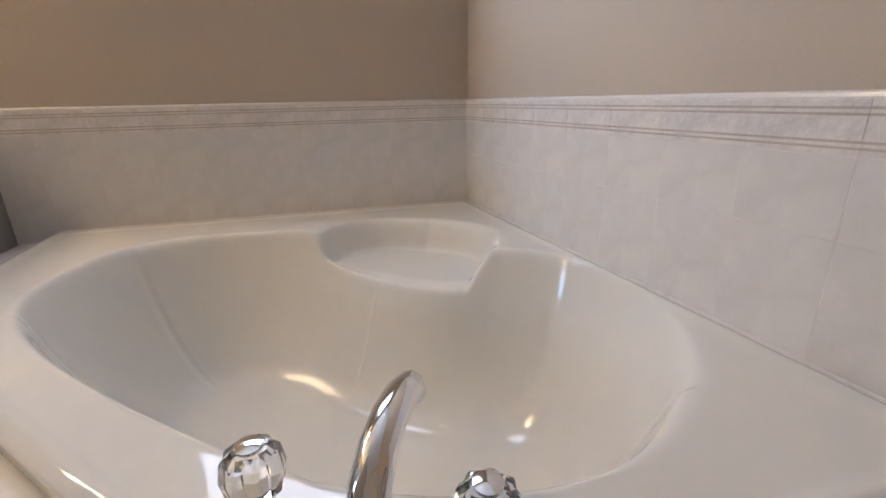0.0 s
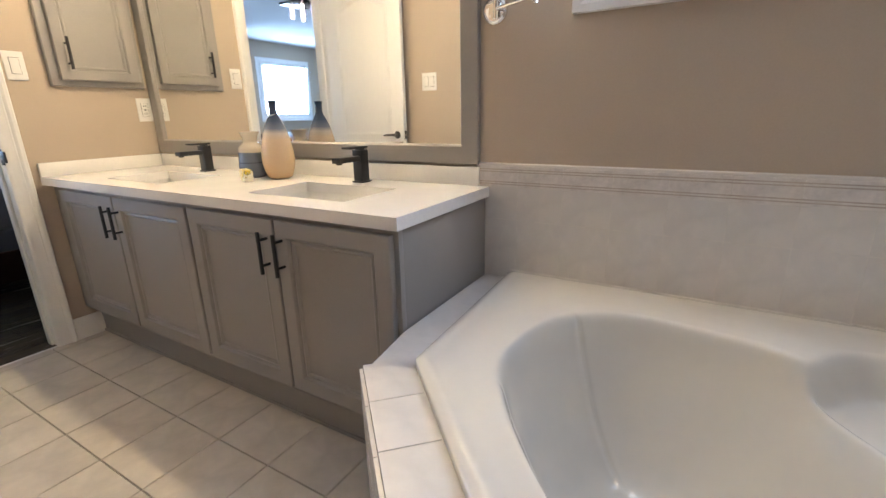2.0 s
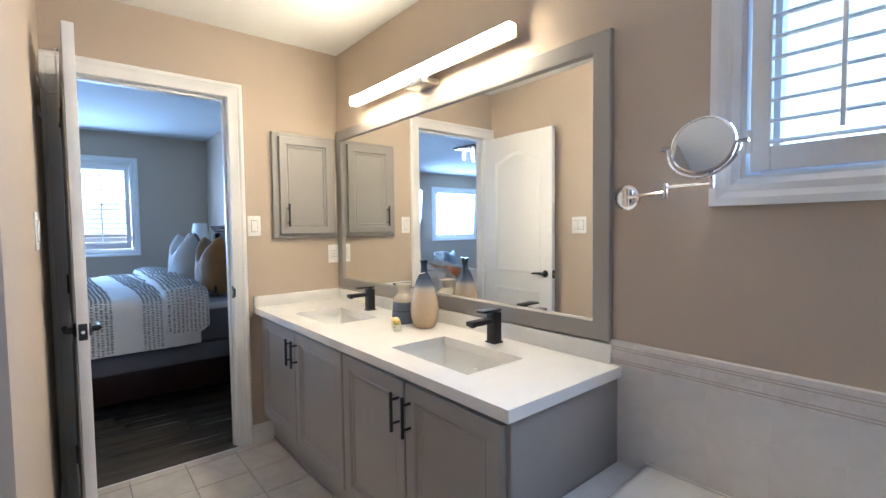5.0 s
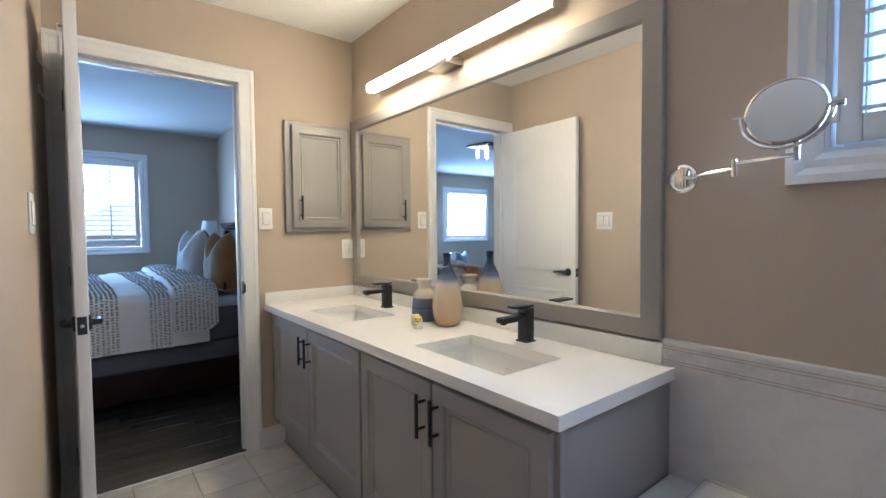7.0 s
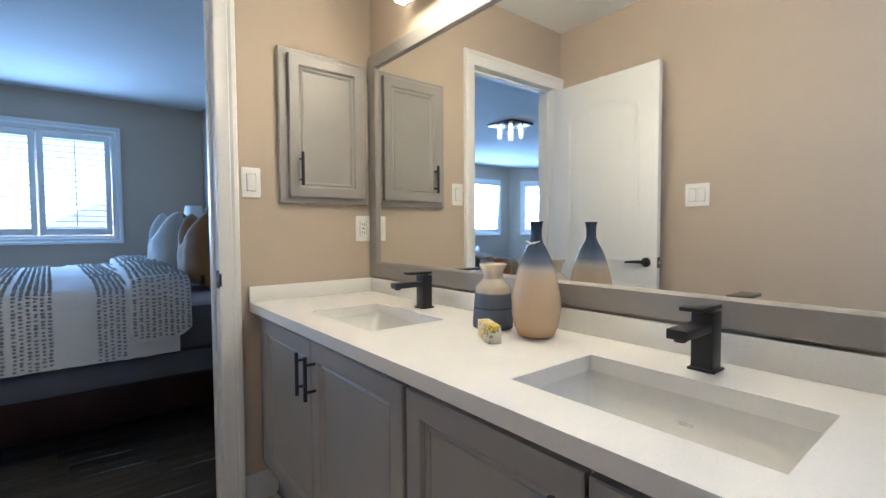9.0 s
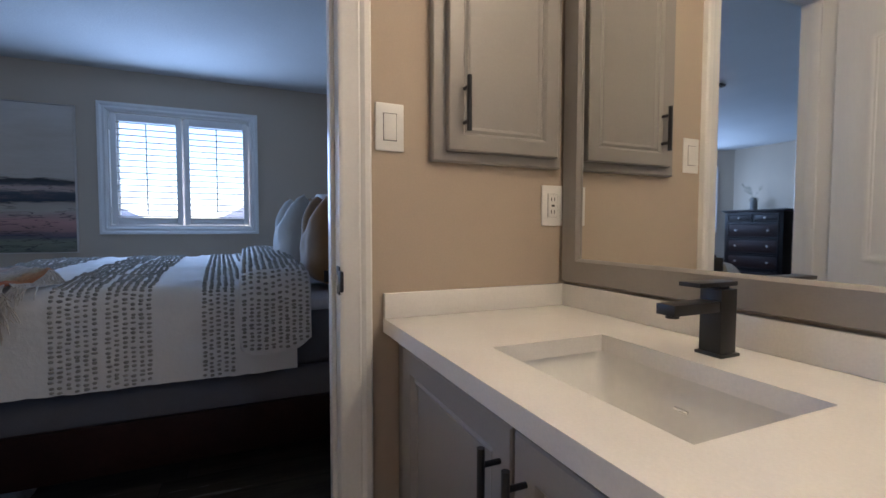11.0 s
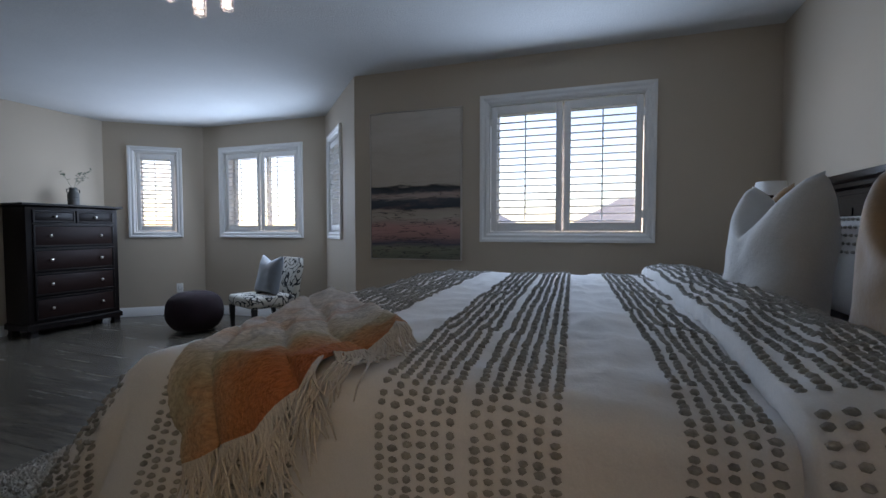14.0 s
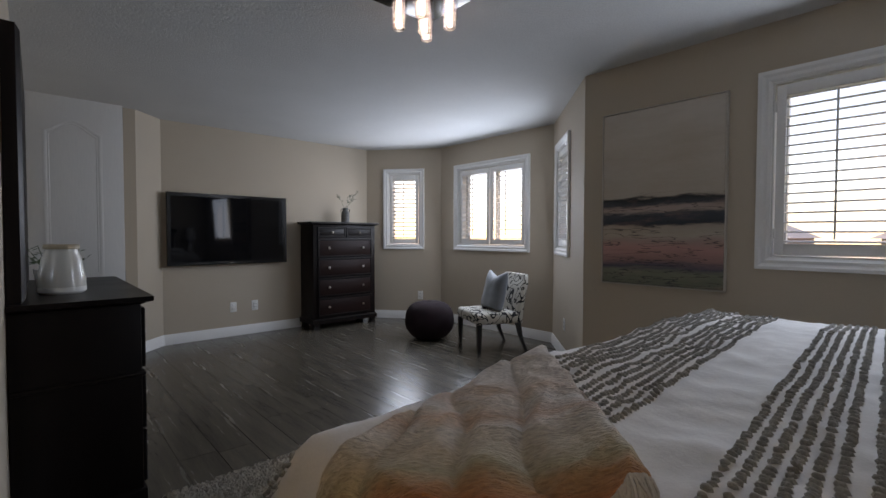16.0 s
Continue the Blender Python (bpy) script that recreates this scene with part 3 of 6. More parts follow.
part("strike_lip", boxed(-2.790, -2.758, JAMB1 - 0.007, JAMB1 + 0.002, 0.908, 0.958, 0.003), BLACK, strike)
part("latch_hole", boxed(-2.811, -2.797, JAMB1 - 0.0052, JAMB1 - 0.0044, 0.920, 0.946), NICKEL, strike, "brass-coloured latch hole")


# ---- windows with shutters ----
def slat_mesh(width):
    prof = [(0.031 * math.cos(a), 0.0052 * math.sin(a)) for a in [2 * math.pi * k / 10 for k in range(10)]]
    bm = skin(bmesh.new(), [[(x, y, z) for y, z in prof] for x in (-width / 2, width / 2)])
    return mesh_of(bm, "slat", TRIM)


def shutter_window(name, centre, rz, width, height, panels, depth=0.2, tilt=7.0, pitch=0.054, casing=0.065, glass_split=True):
    """A window in a wall: casing, shutters with slats and tilt rods, and a glazed sash behind. Faces -y before its turn."""
    w = thing(name, centre, rz, "white framed window with louvred plantation shutters", "window", kind="structure")
    hw, hh = width / 2, height / 2
    prof = [(0.004, 0.0), (0.004, 0.012), (-0.012, 0.022), (-casing * 0.45, 0.016), (-casing * 0.7, 0.026), (-casing, 0.026), (-casing, 0.0)]
    part("window_casing", sweep(bmesh.new(), rect(-hw, hw, -hh, hh), prof, True, flat_front), TRIM, w)
    bm = bmesh.new()
    sweep(bm, rect(-hw, hw, -hh, hh), [(0.0, 0.0), (0.014, 0.0), (0.014, -depth + 0.005), (0.0, -depth + 0.005)], True, flat_front)
    part("window_liner", bm, TRIM, w)
    fr = part("window_frame", sweep(bmesh.new(), rect(-hw + 0.014, hw - 0.014, -hh + 0.014, hh - 0.014), [(0.0, -depth + 0.06), (0.04, -depth + 0.06), (0.04, -depth + 0.01), (0.0, -depth + 0.01)], True, flat_front), TRIM, w)
    if glass_split:
        part("mullion", boxed(-0.022, 0.022, depth - 0.058, depth - 0.012, -hh + 0.054, hh - 0.054), TRIM, fr)
    pane = part("pane", boxed(-hw + 0.05, hw - 0.05, depth - 0.034, depth - 0.029, -hh + 0.05, hh - 0.05), GLASS, w, smooth=False)
    pane.visible_shadow = False
    gap = 0.0085
    inner = 2 * hw - 0.028
    pw = inner / panels
    me = slat_mesh(pw - 2 * gap - 0.092)
    for k in range(panels):
        cx = -inner / 2 + pw * (k + 0.5)
        pn = thing("shutter_panel", (cx, 0, 0))
        pn.parent = w
        a, b = pw / 2 - gap, hh - 0.014 - gap
        bm = bmesh.new()
        for s in (-1, 1):
            box(bm, s * a - (0.045 if s > 0 else 0), s * a + (0.045 if s < 0 else 0), 0.004, 0.030, -b, b, 0.003)
        for s in (-1, 1):
            box(bm, -a + 0.045, a - 0.045, 0.005, 0.029, s * b - (0.062 if s > 0 else 0), s * b + (0.062 if s < 0 else 0), 0.003)
        part("shutter_frame", bm, TRIM, pn)
        z0, z1 = -b + 0.075, b - 0.075
        count = max(2, round((z1 - z0) / pitch))
        for i in range(count + 1):
            piece("slat", me, pn, pose(0, 0.017, z0 + (z1 - z0) * i / count, tilt))
        part("tilt_rod", boxed(-0.005, 0.005, -0.022, -0.013, z0 + 0.01, z1 - 0.01, 0.002), TRIM, pn)
        for s in (-1, 1):
            part("hinge", boxed((a if k == panels - 1 else -a) - 0.006, (a if k == panels - 1 else -a) + 0.006, -0.004, 0.004, s * b * 0.75 - 0.03, s * b * 0.75 + 0.03, 0.001), PLASTIC, pn)
    return w


ZC, ZH = 1.58, 1.02
shutter_window("window_1", (0.70 - 0.73, 1.69, 1.745), 0, 0.82, 0.67, 2, 0.2, 13.0)
shutter_window("window_2", (WEST, 0.27, ZC), 90, 1.15, ZH, 2)
shutter_window("window_3", (-7.565, -3.475, ZC), 90, 1.14, ZH, 2)
dn = Vector((BAY_N1[0] - BAY_N0[0], BAY_N1[1] - BAY_N0[1])).normalized()
shutter_window("window_4", (BAY_N0[0] + dn.x * 0.92, BAY_N0[1] + dn.y * 0.92, ZC), math.degrees(math.atan2(-dn.y, -dn.x)), 0.60, ZH, 1, glass_split=False)
ds = Vector((BAY_S1[0] - BAY_S0[0], BAY_S1[1] - BAY_S0[1])).normalized()
shutter_window("window_5", (BAY_S0[0] + ds.x * 0.545, BAY_S0[1] + ds.y * 0.545, ZC), math.degrees(math.atan2(-ds.y, -ds.x)), 0.47, ZH, 1, tilt=-14.0, glass_split=False)


# ---- panel doors ----
def panel_door(name, hinge, rz, width, label, handles=True):
    """A moulded two-panel door hinged at its local origin, reaching along +x."""
    d = thing(name, hinge, rz, label, "door", kind="structure")
    part("slab", boxed(0.002, width - 0.002, -0.0175, 0.0175, 0.012, 2.03, 0.002), DOOR_PAINT, d)
    prof = [(0.0, 0.0165), (0.0, 0.0195), (0.008, 0.0225), (0.016, 0.0215), (0.022, 0.0185), (0.030, 0.0200), (0.034, 0.0165)]
    for side in (1, -1):
        for pts in (arched(0.11, width - 0.11, 0.93, 1.90, 0.075), rect(0.11, width - 0.11, 0.20, 0.80)):
            part("panel_moulding", sweep(bmesh.new(), pts, prof, True, lambda u, v, dd, side=side: (u, -side * dd, v)), DOOR_PAINT, d)
    if handles:
        part("latch_plate", boxed(width - 0.0025, width + 0.001, -0.013, 0.013, 0.905, 0.965, 0.001), BLACK, d)
        part("latch", tube(bmesh.new(), [(width, 0, 0.935), (width + 0.007, 0, 0.935)], [0.009, 0.006]), CHROME, d)
        for side in (1, -1):
            bm = lathe(bmesh.new(), [(0.027, 0.0175), (0.027, 0.022), (0.022, 0.026), (0.011, 0.028), (0.010, 0.050)], 24)
            bmesh.ops.rotate(bm, verts=bm.verts, cent=(0, 0, 0), matrix=Matrix.Rotation(radians(90 * side), 3, "X"))
            bmesh.ops.translate(bm, verts=bm.verts, vec=(width - 0.062, 0, 0.935))
            h = part("door_handle", bm, BLACK, d, "matte black lever handle")
            y = -side * 0.048
            part("lever", tube(bmesh.new(), [(width - 0.055, y, 0.935), (width - 0.085, y * 1.04, 0.937), (width - 0.125, y * 1.06, 0.936), (width - 0.17, y * 0.98, 0.932)], [0.009, 0.0095, 0.008, 0.006]), BLACK, h)
    for z in (0.22, 1.05, 1.83):
        part("hinge", tube(bmesh.new(), [(-0.004, -0.02, z - 0.045), (-0.004, -0.02, z + 0.045)], 0.006, 8), BLACK, d)
    return d


door_1 = panel_door("door_1", (-2.776, 0.290, 0), 1.6, 0.71, "open white moulded two-panel bathroom door with black lever")
hook = thing("over_door_hook", (-2.43, 0.3105, 1.99), 1.6, "white over-the-door coat hook", "hook")
bm = boxed(-0.012, 0.012, -0.0395, 0.004, 0.043, 0.046)
box(bm, -0.012, 0.012, -0.044, -0.0395, -0.25, 0.046)
box(bm, -0.012, 0.012, 0.0005, 0.003, 0.0, 0.046)
part("strap", bm, PLASTIC, hook)
for dz in (-0.10, -0.22):
    part("prong", tube(bmesh.new(), [(0, -0.044, dz - 0.03), (0, -0.075, dz - 0.035), (0, -0.10, dz + 0.0), (0, -0.105, dz + 0.03)], 0.005, 8), PLASTIC, hook)
door_2 = panel_door("door_2", (-3.215, -3.205, 0), 180, 0.505, "open white closet door with arched panel", False)
part("catch", boxed(0.485, 0.5085, 0.0175, 0.024, 1.90, 2.028, 0.001), BLACK, door_2, "black metal catch")
part("latch_plate", boxed(0.4995, 0.5065, -0.012, 0.012, 0.90, 0.965, 0.001), BLACK, door_2)


# ---- floor tiles, wall tiles, floorboards ----
def tile_mesh(name, w, d, t, material, edge=0.0015):
    bm = boxed(-w / 2 + edge, w / 2 - edge, -d / 2 + edge, d / 2 - edge, 0, t)
    top = [v for v in bm.verts if v.co.z > t / 2]
    for v in top:
        v.co.x -= math.copysign(edge, v.co.x)
        v.co.y -= math.copysign(edge, v.co.y)
    return mesh_of(bm, name, material, smooth=False)



# ---- bathroom: tub and its tiled deck ----
def ab(a, b):
    """A place from its distance out of the tub's corner and across it."""
    k = math.sqrt(0.5)
    return (TUB_CORNER.x - a * k + b * k, TUB_CORNER.y - a * k - b * k)


def signed(px, py, poly):
    """Distance inside a closed outline, negative outside."""
    q = np.array(poly)
    r = np.roll(q, -1, 0)
    best = np.full(px.shape, 1e9)
    inside = np.zeros(px.shape, bool)
    for (x0, y0), (x1, y1) in zip(q, r):
        dx, dy = x1 - x0, y1 - y0
        t = np.clip(((px - x0) * dx + (py - y0) * dy) / (dx * dx + dy * dy), 0, 1)
        best = np.minimum(best, np.hypot(px - x0 - t * dx, py - y0 - t * dy))
        if y0 != y1:
            cross = ((y0 > py) != (y1 > py)) & (px < dx * (py - y0) / (y1 - y0) + x0)
            inside ^= cross
    return np.where(inside, best, -best)


def spline(pts, steps=10):
    """A smooth closed curve through points."""
    out, n = [], len(pts)
    for i in range(n):
        p0, p1, p2, p3 = (Vector(pts[(i + k - 1) % n]) for k in range(4))
        for k in range(steps):
            t = k / steps
            q = p1 * 2 + (p2 - p0) * t + (p0 * 2 - p1 * 5 + p2 * 4 - p3) * t * t + (p1 * 3 - p0 - p2 * 3 + p3) * t ** 3
            out.append((q.x / 2, q.y / 2))
    return out


def ease(t):
    t = np.clip(t, 0, 1)
    return t * t * (3 - 2 * t)


RIM = 0.535
basin = spline([ab(*p) for p in ((1.318, -0.16), (1.322, 0.20), (1.275, 0.53), (1.13, 0.745), (0.92, 0.81), (0.74, 0.785), (0.59, 0.69), (0.485, 0.53), (0.50, 0.36), (0.575, 0.20), (0.60, 0.0), (0.605, -0.20), (0.655, -0.34), (0.80, -0.52), (0.95, -0.575), (1.10, -0.535), (1.25, -0.40))])
bench = spline([ab(*p) for p in ((0.66, -0.15), (0.56, -0.205), (0.45, -0.20), (0.36, -0.12), (0.31, 0.02), (0.29, 0.16), (0.33, 0.27), (0.42, 0.325), (0.53, 0.335), (0.66, 0.30))])
shell = [(-0.683, 1.684), ab(1.428, -0.475), ab(1.428, 0.39), (0.13, 0.262), (0.852, 0.245), (0.694, 1.684)]
cx, cy = ab(0.90, 0.06)
bm = bmesh.new()
SPOKES, RINGS = 540, 190
radii = []
for i in range(SPOKES):
    a = 2 * math.pi * i / SPOKES
    dx, dy = math.cos(a), math.sin(a)
    best = 9
    for (x0, y0), (x1, y1) in zip(shell, shell[1:] + shell[:1]):
        ex, ey = x1 - x0, y1 - y0
        den = dx * ey - dy * ex
        if abs(den) > 1e-9:
            t = ((x0 - cx) * ey - (y0 - cy) * ex) / den
            u = ((x0 - cx) * dy - (y0 - cy) * dx) / den
            if t > 0 and -1e-6 <= u <= 1 + 1e-6:
                best = min(best, t)
    radii.append(best)
R = np.array(radii)
A = np.arange(SPOKES) * 2 * math.pi / SPOKES
T = np.linspace(0.02, 1, RINGS)[:, None]
X, Y = cx + T * R * np.cos(A), cy + T * R * np.sin(A)
d1, d2 = signed(X, Y, basin), signed(X, Y, bench)
z1 = -0.405 * (0.22 * ease(d1 / 0.045) + 0.78 * ease(d1 / 0.19))
z2 = -0.098 * ease(d2 / 0.06)
# the basin's floor is melted smooth
STEP = 0.006
gx, gy = np.meshgrid(np.arange(X.min() - 0.02, X.max() + 0.03, STEP), np.arange(Y.min() - 0.02, Y.max() + 0.03, STEP))
gd = signed(gx, gy, basin)
S = -0.405 * (0.22 * ease(gd / 0.045) + 0.78 * ease(gd / 0.19))
mild = None
for k in range(150):
    if k == 28:
        mild = S.copy()
    S[1:-1] = (S[1:-1] * 2 + S[:-2] + S[2:]) / 4
    S[:, 1:-1] = (S[:, 1:-1] * 2 + S[:, :-2] + S[:, 2:]) / 4
fx, fy = (X - gx[0, 0]) / STEP, (Y - gy[0, 0]) / STEP
ix, iy = fx.astype(int), fy.astype(int)
fx, fy = fx - ix, fy - iy
S, mild = ((g[iy, ix] * (1 - fx) + g[iy, ix + 1] * fx) * (1 - fy) + (g[iy + 1, ix] * (1 - fx) + g[iy + 1, ix + 1] * fx) * fy for g in (S, mild))
deep, slope = ease((d1 - 0.06) / 0.10), ease((d1 - 0.012) / 0.05)
z1 = z1 * (1 - slope) + mild * slope
z1 = z1 * (1 - deep) + S * deep
# the two hollows melt into one another; two armrest swells flank the seat's mouth
soft = 0.012
Z = RIM - soft * np.log(np.exp(-z1 / soft) + np.exp(-z2 / soft)) + soft * math.log(2) * np.exp(np.maximum(z1, z2) / 0.02)
for s in (-0.27, 0.42):
    px, py = ab(0.55, s)
    Z += 0.010 * np.exp(-((X - px) ** 2 + (Y - py) ** 2) / 0.10 ** 2)
d3 = signed(X, Y, shell)
Z += 0.005 * np.exp(-((d3 - 0.022) / 0.012) ** 2) - 0.006 * np.exp(-d3 / 0.008)
for _ in range(3):
    Z = (Z * 2 + np.roll(Z, 1, 1) + np.roll(Z, -1, 1)) / 4
    Z[1:-1] = (Z[1:-1] * 2 + Z[:-2] + Z[2:]) / 4
rings = [[(float(X[k, i]), float(Y[k, i]), float(Z[k, i])) for i in range(SPOKES)] for k in range(RINGS)]
low = [(x, y, 0.50) for x, y, z in rings[-1]]
edge = [(x + (cx - x) * -0.001, y + (cy - y) * -0.001, z - 0.008) for x, y, z in rings[-1]]
skin(bm, rings + [edge, low], True, True, False)
tub = thing("corner_bathtub", (0, 0, 0), 0, "white acrylic corner bathtub with moulded seat, empty", "bathtub")
part("tub_shell", bm, ACRYLIC, tub, angle=60)
for p0, p1 in (((-0.682, 1.6785), (0.690, 1.6785)), ((0.6915, 1.676), (0.843, 0.262))):
    part("caulk_bead", tube(bmesh.new(), [(*p0, RIM + 0.001), (*p1, RIM + 0.001)], 0.004, 8), GROUT_WHITE, tub, "white caulk bead along the tiles")

deck_plan = [(-0.776, 1.688), (-0.774, 1.14), (-0.743, 0.944), ab(1.548, 0.24), (0.10, 0.290), (0.14, 0.240), (0.860, 0.222), (0.85, 0.30), (0.15, 0.30), ab(1.36, 0.34), ab(1.36, -0.46), (-0.66, 1.688)]
deck = tagged(part("tub_deck", prism(bmesh.new(), deck_plan, 0.0, 0.5035), GROUT_WHITE, smooth=False), "cream tiled step-up deck round the bathtub", "tub deck", kind="structure")
k = math.sqrt(0.5)
cap_me = tile_mesh("deck_tile", 0.1502, 0.119, 0.010, TILE, 0.0006)
skirt_me = tile_mesh("skirt_tile", 0.1502, 0.1655, 0.008, TILE, 0.0006)
for i in range(7):
    s = -0.445 + 0.1505 * i
    if abs(s) < 0.49 and s < 0.2:
        piece("deck_tile", cap_me, deck, pose(*ab(1.4895, s), 0.4970, 0, 0, -45))
        for j in range(3):
            piece("skirt_tile", skirt_me, deck, Matrix.Translation((*ab(1.5492, s), 0.084 + 0.166 * j)) @ pose(0, 0, 0, 0, 0, -45) @ pose(0, 0, 0, 90))
side_cap = prism(bmesh.new(), [(-0.775, 1.686), (-0.773, 1.15), (-0.742, 0.955), ab(1.430, -0.478), (-0.686, 1.684)], 0.5036, 0.507)
part("deck_tile", side_cap, TILE, deck, smooth=False)
south_cap = prism(bmesh.new(), [ab(1.546, 0.235), ab(1.546, 0.24), (0.101, 0.292), (0.141, 0.242), (0.858, 0.224), (0.856, 0.243), (0.128, 0.259), ab(1.431, 0.39), ab(1.431, 0.238)], 0.5036, 0.507)
part("deck_tile", south_cap, TILE, deck, smooth=False)

# tub filler: spout and two clear knobs
filler = thing("tub_filler", (0.178, 0.358, RIM - 0.012), -27, "chrome tub spout with clear acrylic cross knobs", "tub faucet")
part("spout_base", lathe(bmesh.new(), [(0.034, -0.002), (0.034, 0.008), (0.026, 0.016), (0.020, 0.02)], 24), CHROME, filler)
part("spout", tube(bmesh.new(), [(0, 0, 0.01), (0, 0.002, 0.036), (0, 0.012, 0.060), (0, 0.036, 0.079), (0, 0.070, 0.088), (0, 0.108, 0.087), (0, 0.140, 0.076), (0, 0.152, 0.062)], [0.021, 0.021, 0.0205, 0.020, 0.0195, 0.019, 0.0185, 0.017], 24), CHROME, filler)
for s in (-1, 1):
    kx = s * 0.108
    kn = part("knob_base", lathe(bmesh.new(), [(0.027, -0.002), (0.027, 0.006), (0.016, 0.02), (0.013, 0.045)], 24, (kx, 0, 0)), CHROME, filler)
    rings = []
    for r, z in ((0.017, 0.043), (0.025, 0.052), (0.028, 0.070), (0.025, 0.088), (0.016, 0.096), (0.004, 0.097)):
        rings.append([(kx + r * (1 + 0.07 * math.cos(8 * a)) * math.cos(a), r * (1 + 0.07 * math.cos(8 * a)) * math.sin(a), z) for a in [2 * math.pi * q / 48 for q in range(48)]])
    part("knob", skin(bmesh.new(), rings), KNOB_GLASS, kn, "clear fluted acrylic knob")
    part("knob_cap", lathe(bmesh.new(), [(0.012, 0.094), (0.013, 0.099), (0.006, 0.101)], 20, (kx, 0, 0)), CHROME, kn)

# wall tiles behind the tub
wall_tile_n = thing("tile_surround", (-0.8115, 1.69, 0), 0, "cream ceramic wall tiles with relief border", "wall tiles", kind="structure")
wall_tile_e = thing("tile_surround", (0.7008, 1.6812, 0), -83.6, "cream ceramic wall tiles with relief border", "wall tiles", kind="structure")
TW = 0.1525
row_me = [tile_mesh("wall_tile", TW, h, 0.008, TILE, 0.0008) for h in (0.2195, 0.1125)]
bord_me = tile_mesh("border_tile", TW, 0.072, 0.009, TILE_BORDER, 0.0007)
for par, n in ((wall_tile_n, 10), (wall_tile_e, 10)):
    part("grout_bed", boxed(0, TW * n, -0.0107, 0.0, 0.50, 0.905), GROUT_WHITE, par, smooth=False)
    part("top_edge", sweep(bmesh.new(), [(0, 0.905), (TW * n, 0.905)], [(0, 0), (0, 0.011), (0.005, 0.010), (0.008, 0.004), (0.008, 0)], False, flat_front), TILE, par)
    for z, d in ((0.842, 0.0125), (0.850, 0.0125), (0.884, 0.0125), (0.892, 0.0125)):
        part("border_line", boxed(0, TW * n, -d, -0.010, z - 0.0018, z + 0.0018), BORDER_LINE, par, smooth=False)
    for i in range(n):
        cxx = TW * (i + 0.5)
        up = pose(0, 0, 0, 90)
        piece("wall_tile", row_me[0], par, Matrix.Translation((cxx, -0.003, 0.6095)) @ up)
        piece("wall_tile", row_me[1], par, Matrix.Translation((cxx, -0.003, 0.7755)) @ up)
        piece("border_tile", bord_me, par, Matrix.Translation((cxx, -0.003, 0.868)) @ up)

# ---- vanity ----
VX0, VX1, VF, VB = -2.798, -0.780, 1.155, 1.688
DOORS = [(-2.705, -2.222), (-2.214, -1.704), (-1.690, -1.244), (-1.236, -0.796)]
vanity = thing("vanity_cabinet", (0, 0, 0), 0, "grey painted double vanity cabinet with four panel doors", "vanity")
bm = boxed(VX0, VX1, VF, VF + 0.02, 0.165, 0.795, 0.001)
box(bm, VX1 - 0.018, VX1, VF + 0.02, VB, 0.02, 0.795, 0.001)
box(bm, VX0, VX1 - 0.018, VF + 0.02, VB, 0.165, 0.185)
part("body", bm, CABINET, vanity)
part("toe_kick", boxed(VX0, VX1 - 0.019, 1.212, 1.228, 0.0, 0.165), CABINET, vanity, "recessed grey toe kick")
part("toe_bead", boxed(VX0, VX1 - 0.019, 1.204, 1.2118, 0.004, 0.018, 0.002), CABINET, vanity)


def shaker_door(name, parent, x0, x1, z0, z1, y, t=0.02, rail=0.055):
    """A cabinet door with a moulded recessed panel, facing -y."""
    w, h = (x1 - x0) / 2, (z1 - z0) / 2
    d = thing(name, ((x0 + x1) / 2, y, (z0 + z1) / 2))
    d.parent = parent
    prof = [(0.0, -t), (0.0, -0.003), (0.003, 0.0), (rail - 0.004, 0.0), (rail, -0.003), (rail + 0.004, -0.009), (rail + 0.012, -0.006), (rail + 0.020, -0.010), (rail + 0.024, -t)]
    part("door_frame", sweep(bmesh.new(), rect(-w, w, -h, h), prof, True, flat_front), CABINET, d)
    part("door_panel", boxed(-w + rail, w - rail, 0.0115, t - 0.001, -h + rail, h - rail), CABINET, d)
    return d


def bar_handle(parent, x, z0, z1, y, stand=0.032, r=0.006):
    h = part("handle", tube(bmesh.new(), [(x, y - stand, z0), (x, y - stand, z1)], r, 14), BLACK, parent, "matte black bar handle")
    for z in (z0 + 0.026, z1 - 0.026):
        part("post", tube(bmesh.new(), [(x, y - stand, z), (x, y + 0.0005, z)], r * 0.75, 10), BLACK, h)


for (a, b), hx in zip(DOORS, (-2.252, -2.184, -1.274, -1.206)):
    d = shaker_door("cabinet_door", vanity, a, b, 0.19, 0.778, VF - 0.0205)
    bar_handle(d, hx - (a + b) / 2, 0.742 - 0.135 - 0.484, 0.742 - 0.484, 0.0)

SINKS = [(-2.438, -2.010, 1.228, 1.502), (-1.475, -1.035, 1.236, 1.505)]
counter = thing("vanity_counter", (0, 0, 0), 0, "white quartz countertop with two undermount sinks cut out", "countertop")
T0, T1 = 0.7955, 0.831
END, FRONT = -0.765, ((-2.798, 1.113), (-0.765, 1.130))
bm = bmesh.new()
grid = {}


def gv(x, y, z):
    key = (round(x, 4), round(y, 4), z)
    if key not in grid:
        grid[key] = bm.verts.new((x, y, z))
    return grid[key]


def front_y(x):
    (x0, y0), (x1, y1) = FRONT
    return y0 + (y1 - y0) * (x - x0) / (x1 - x0)


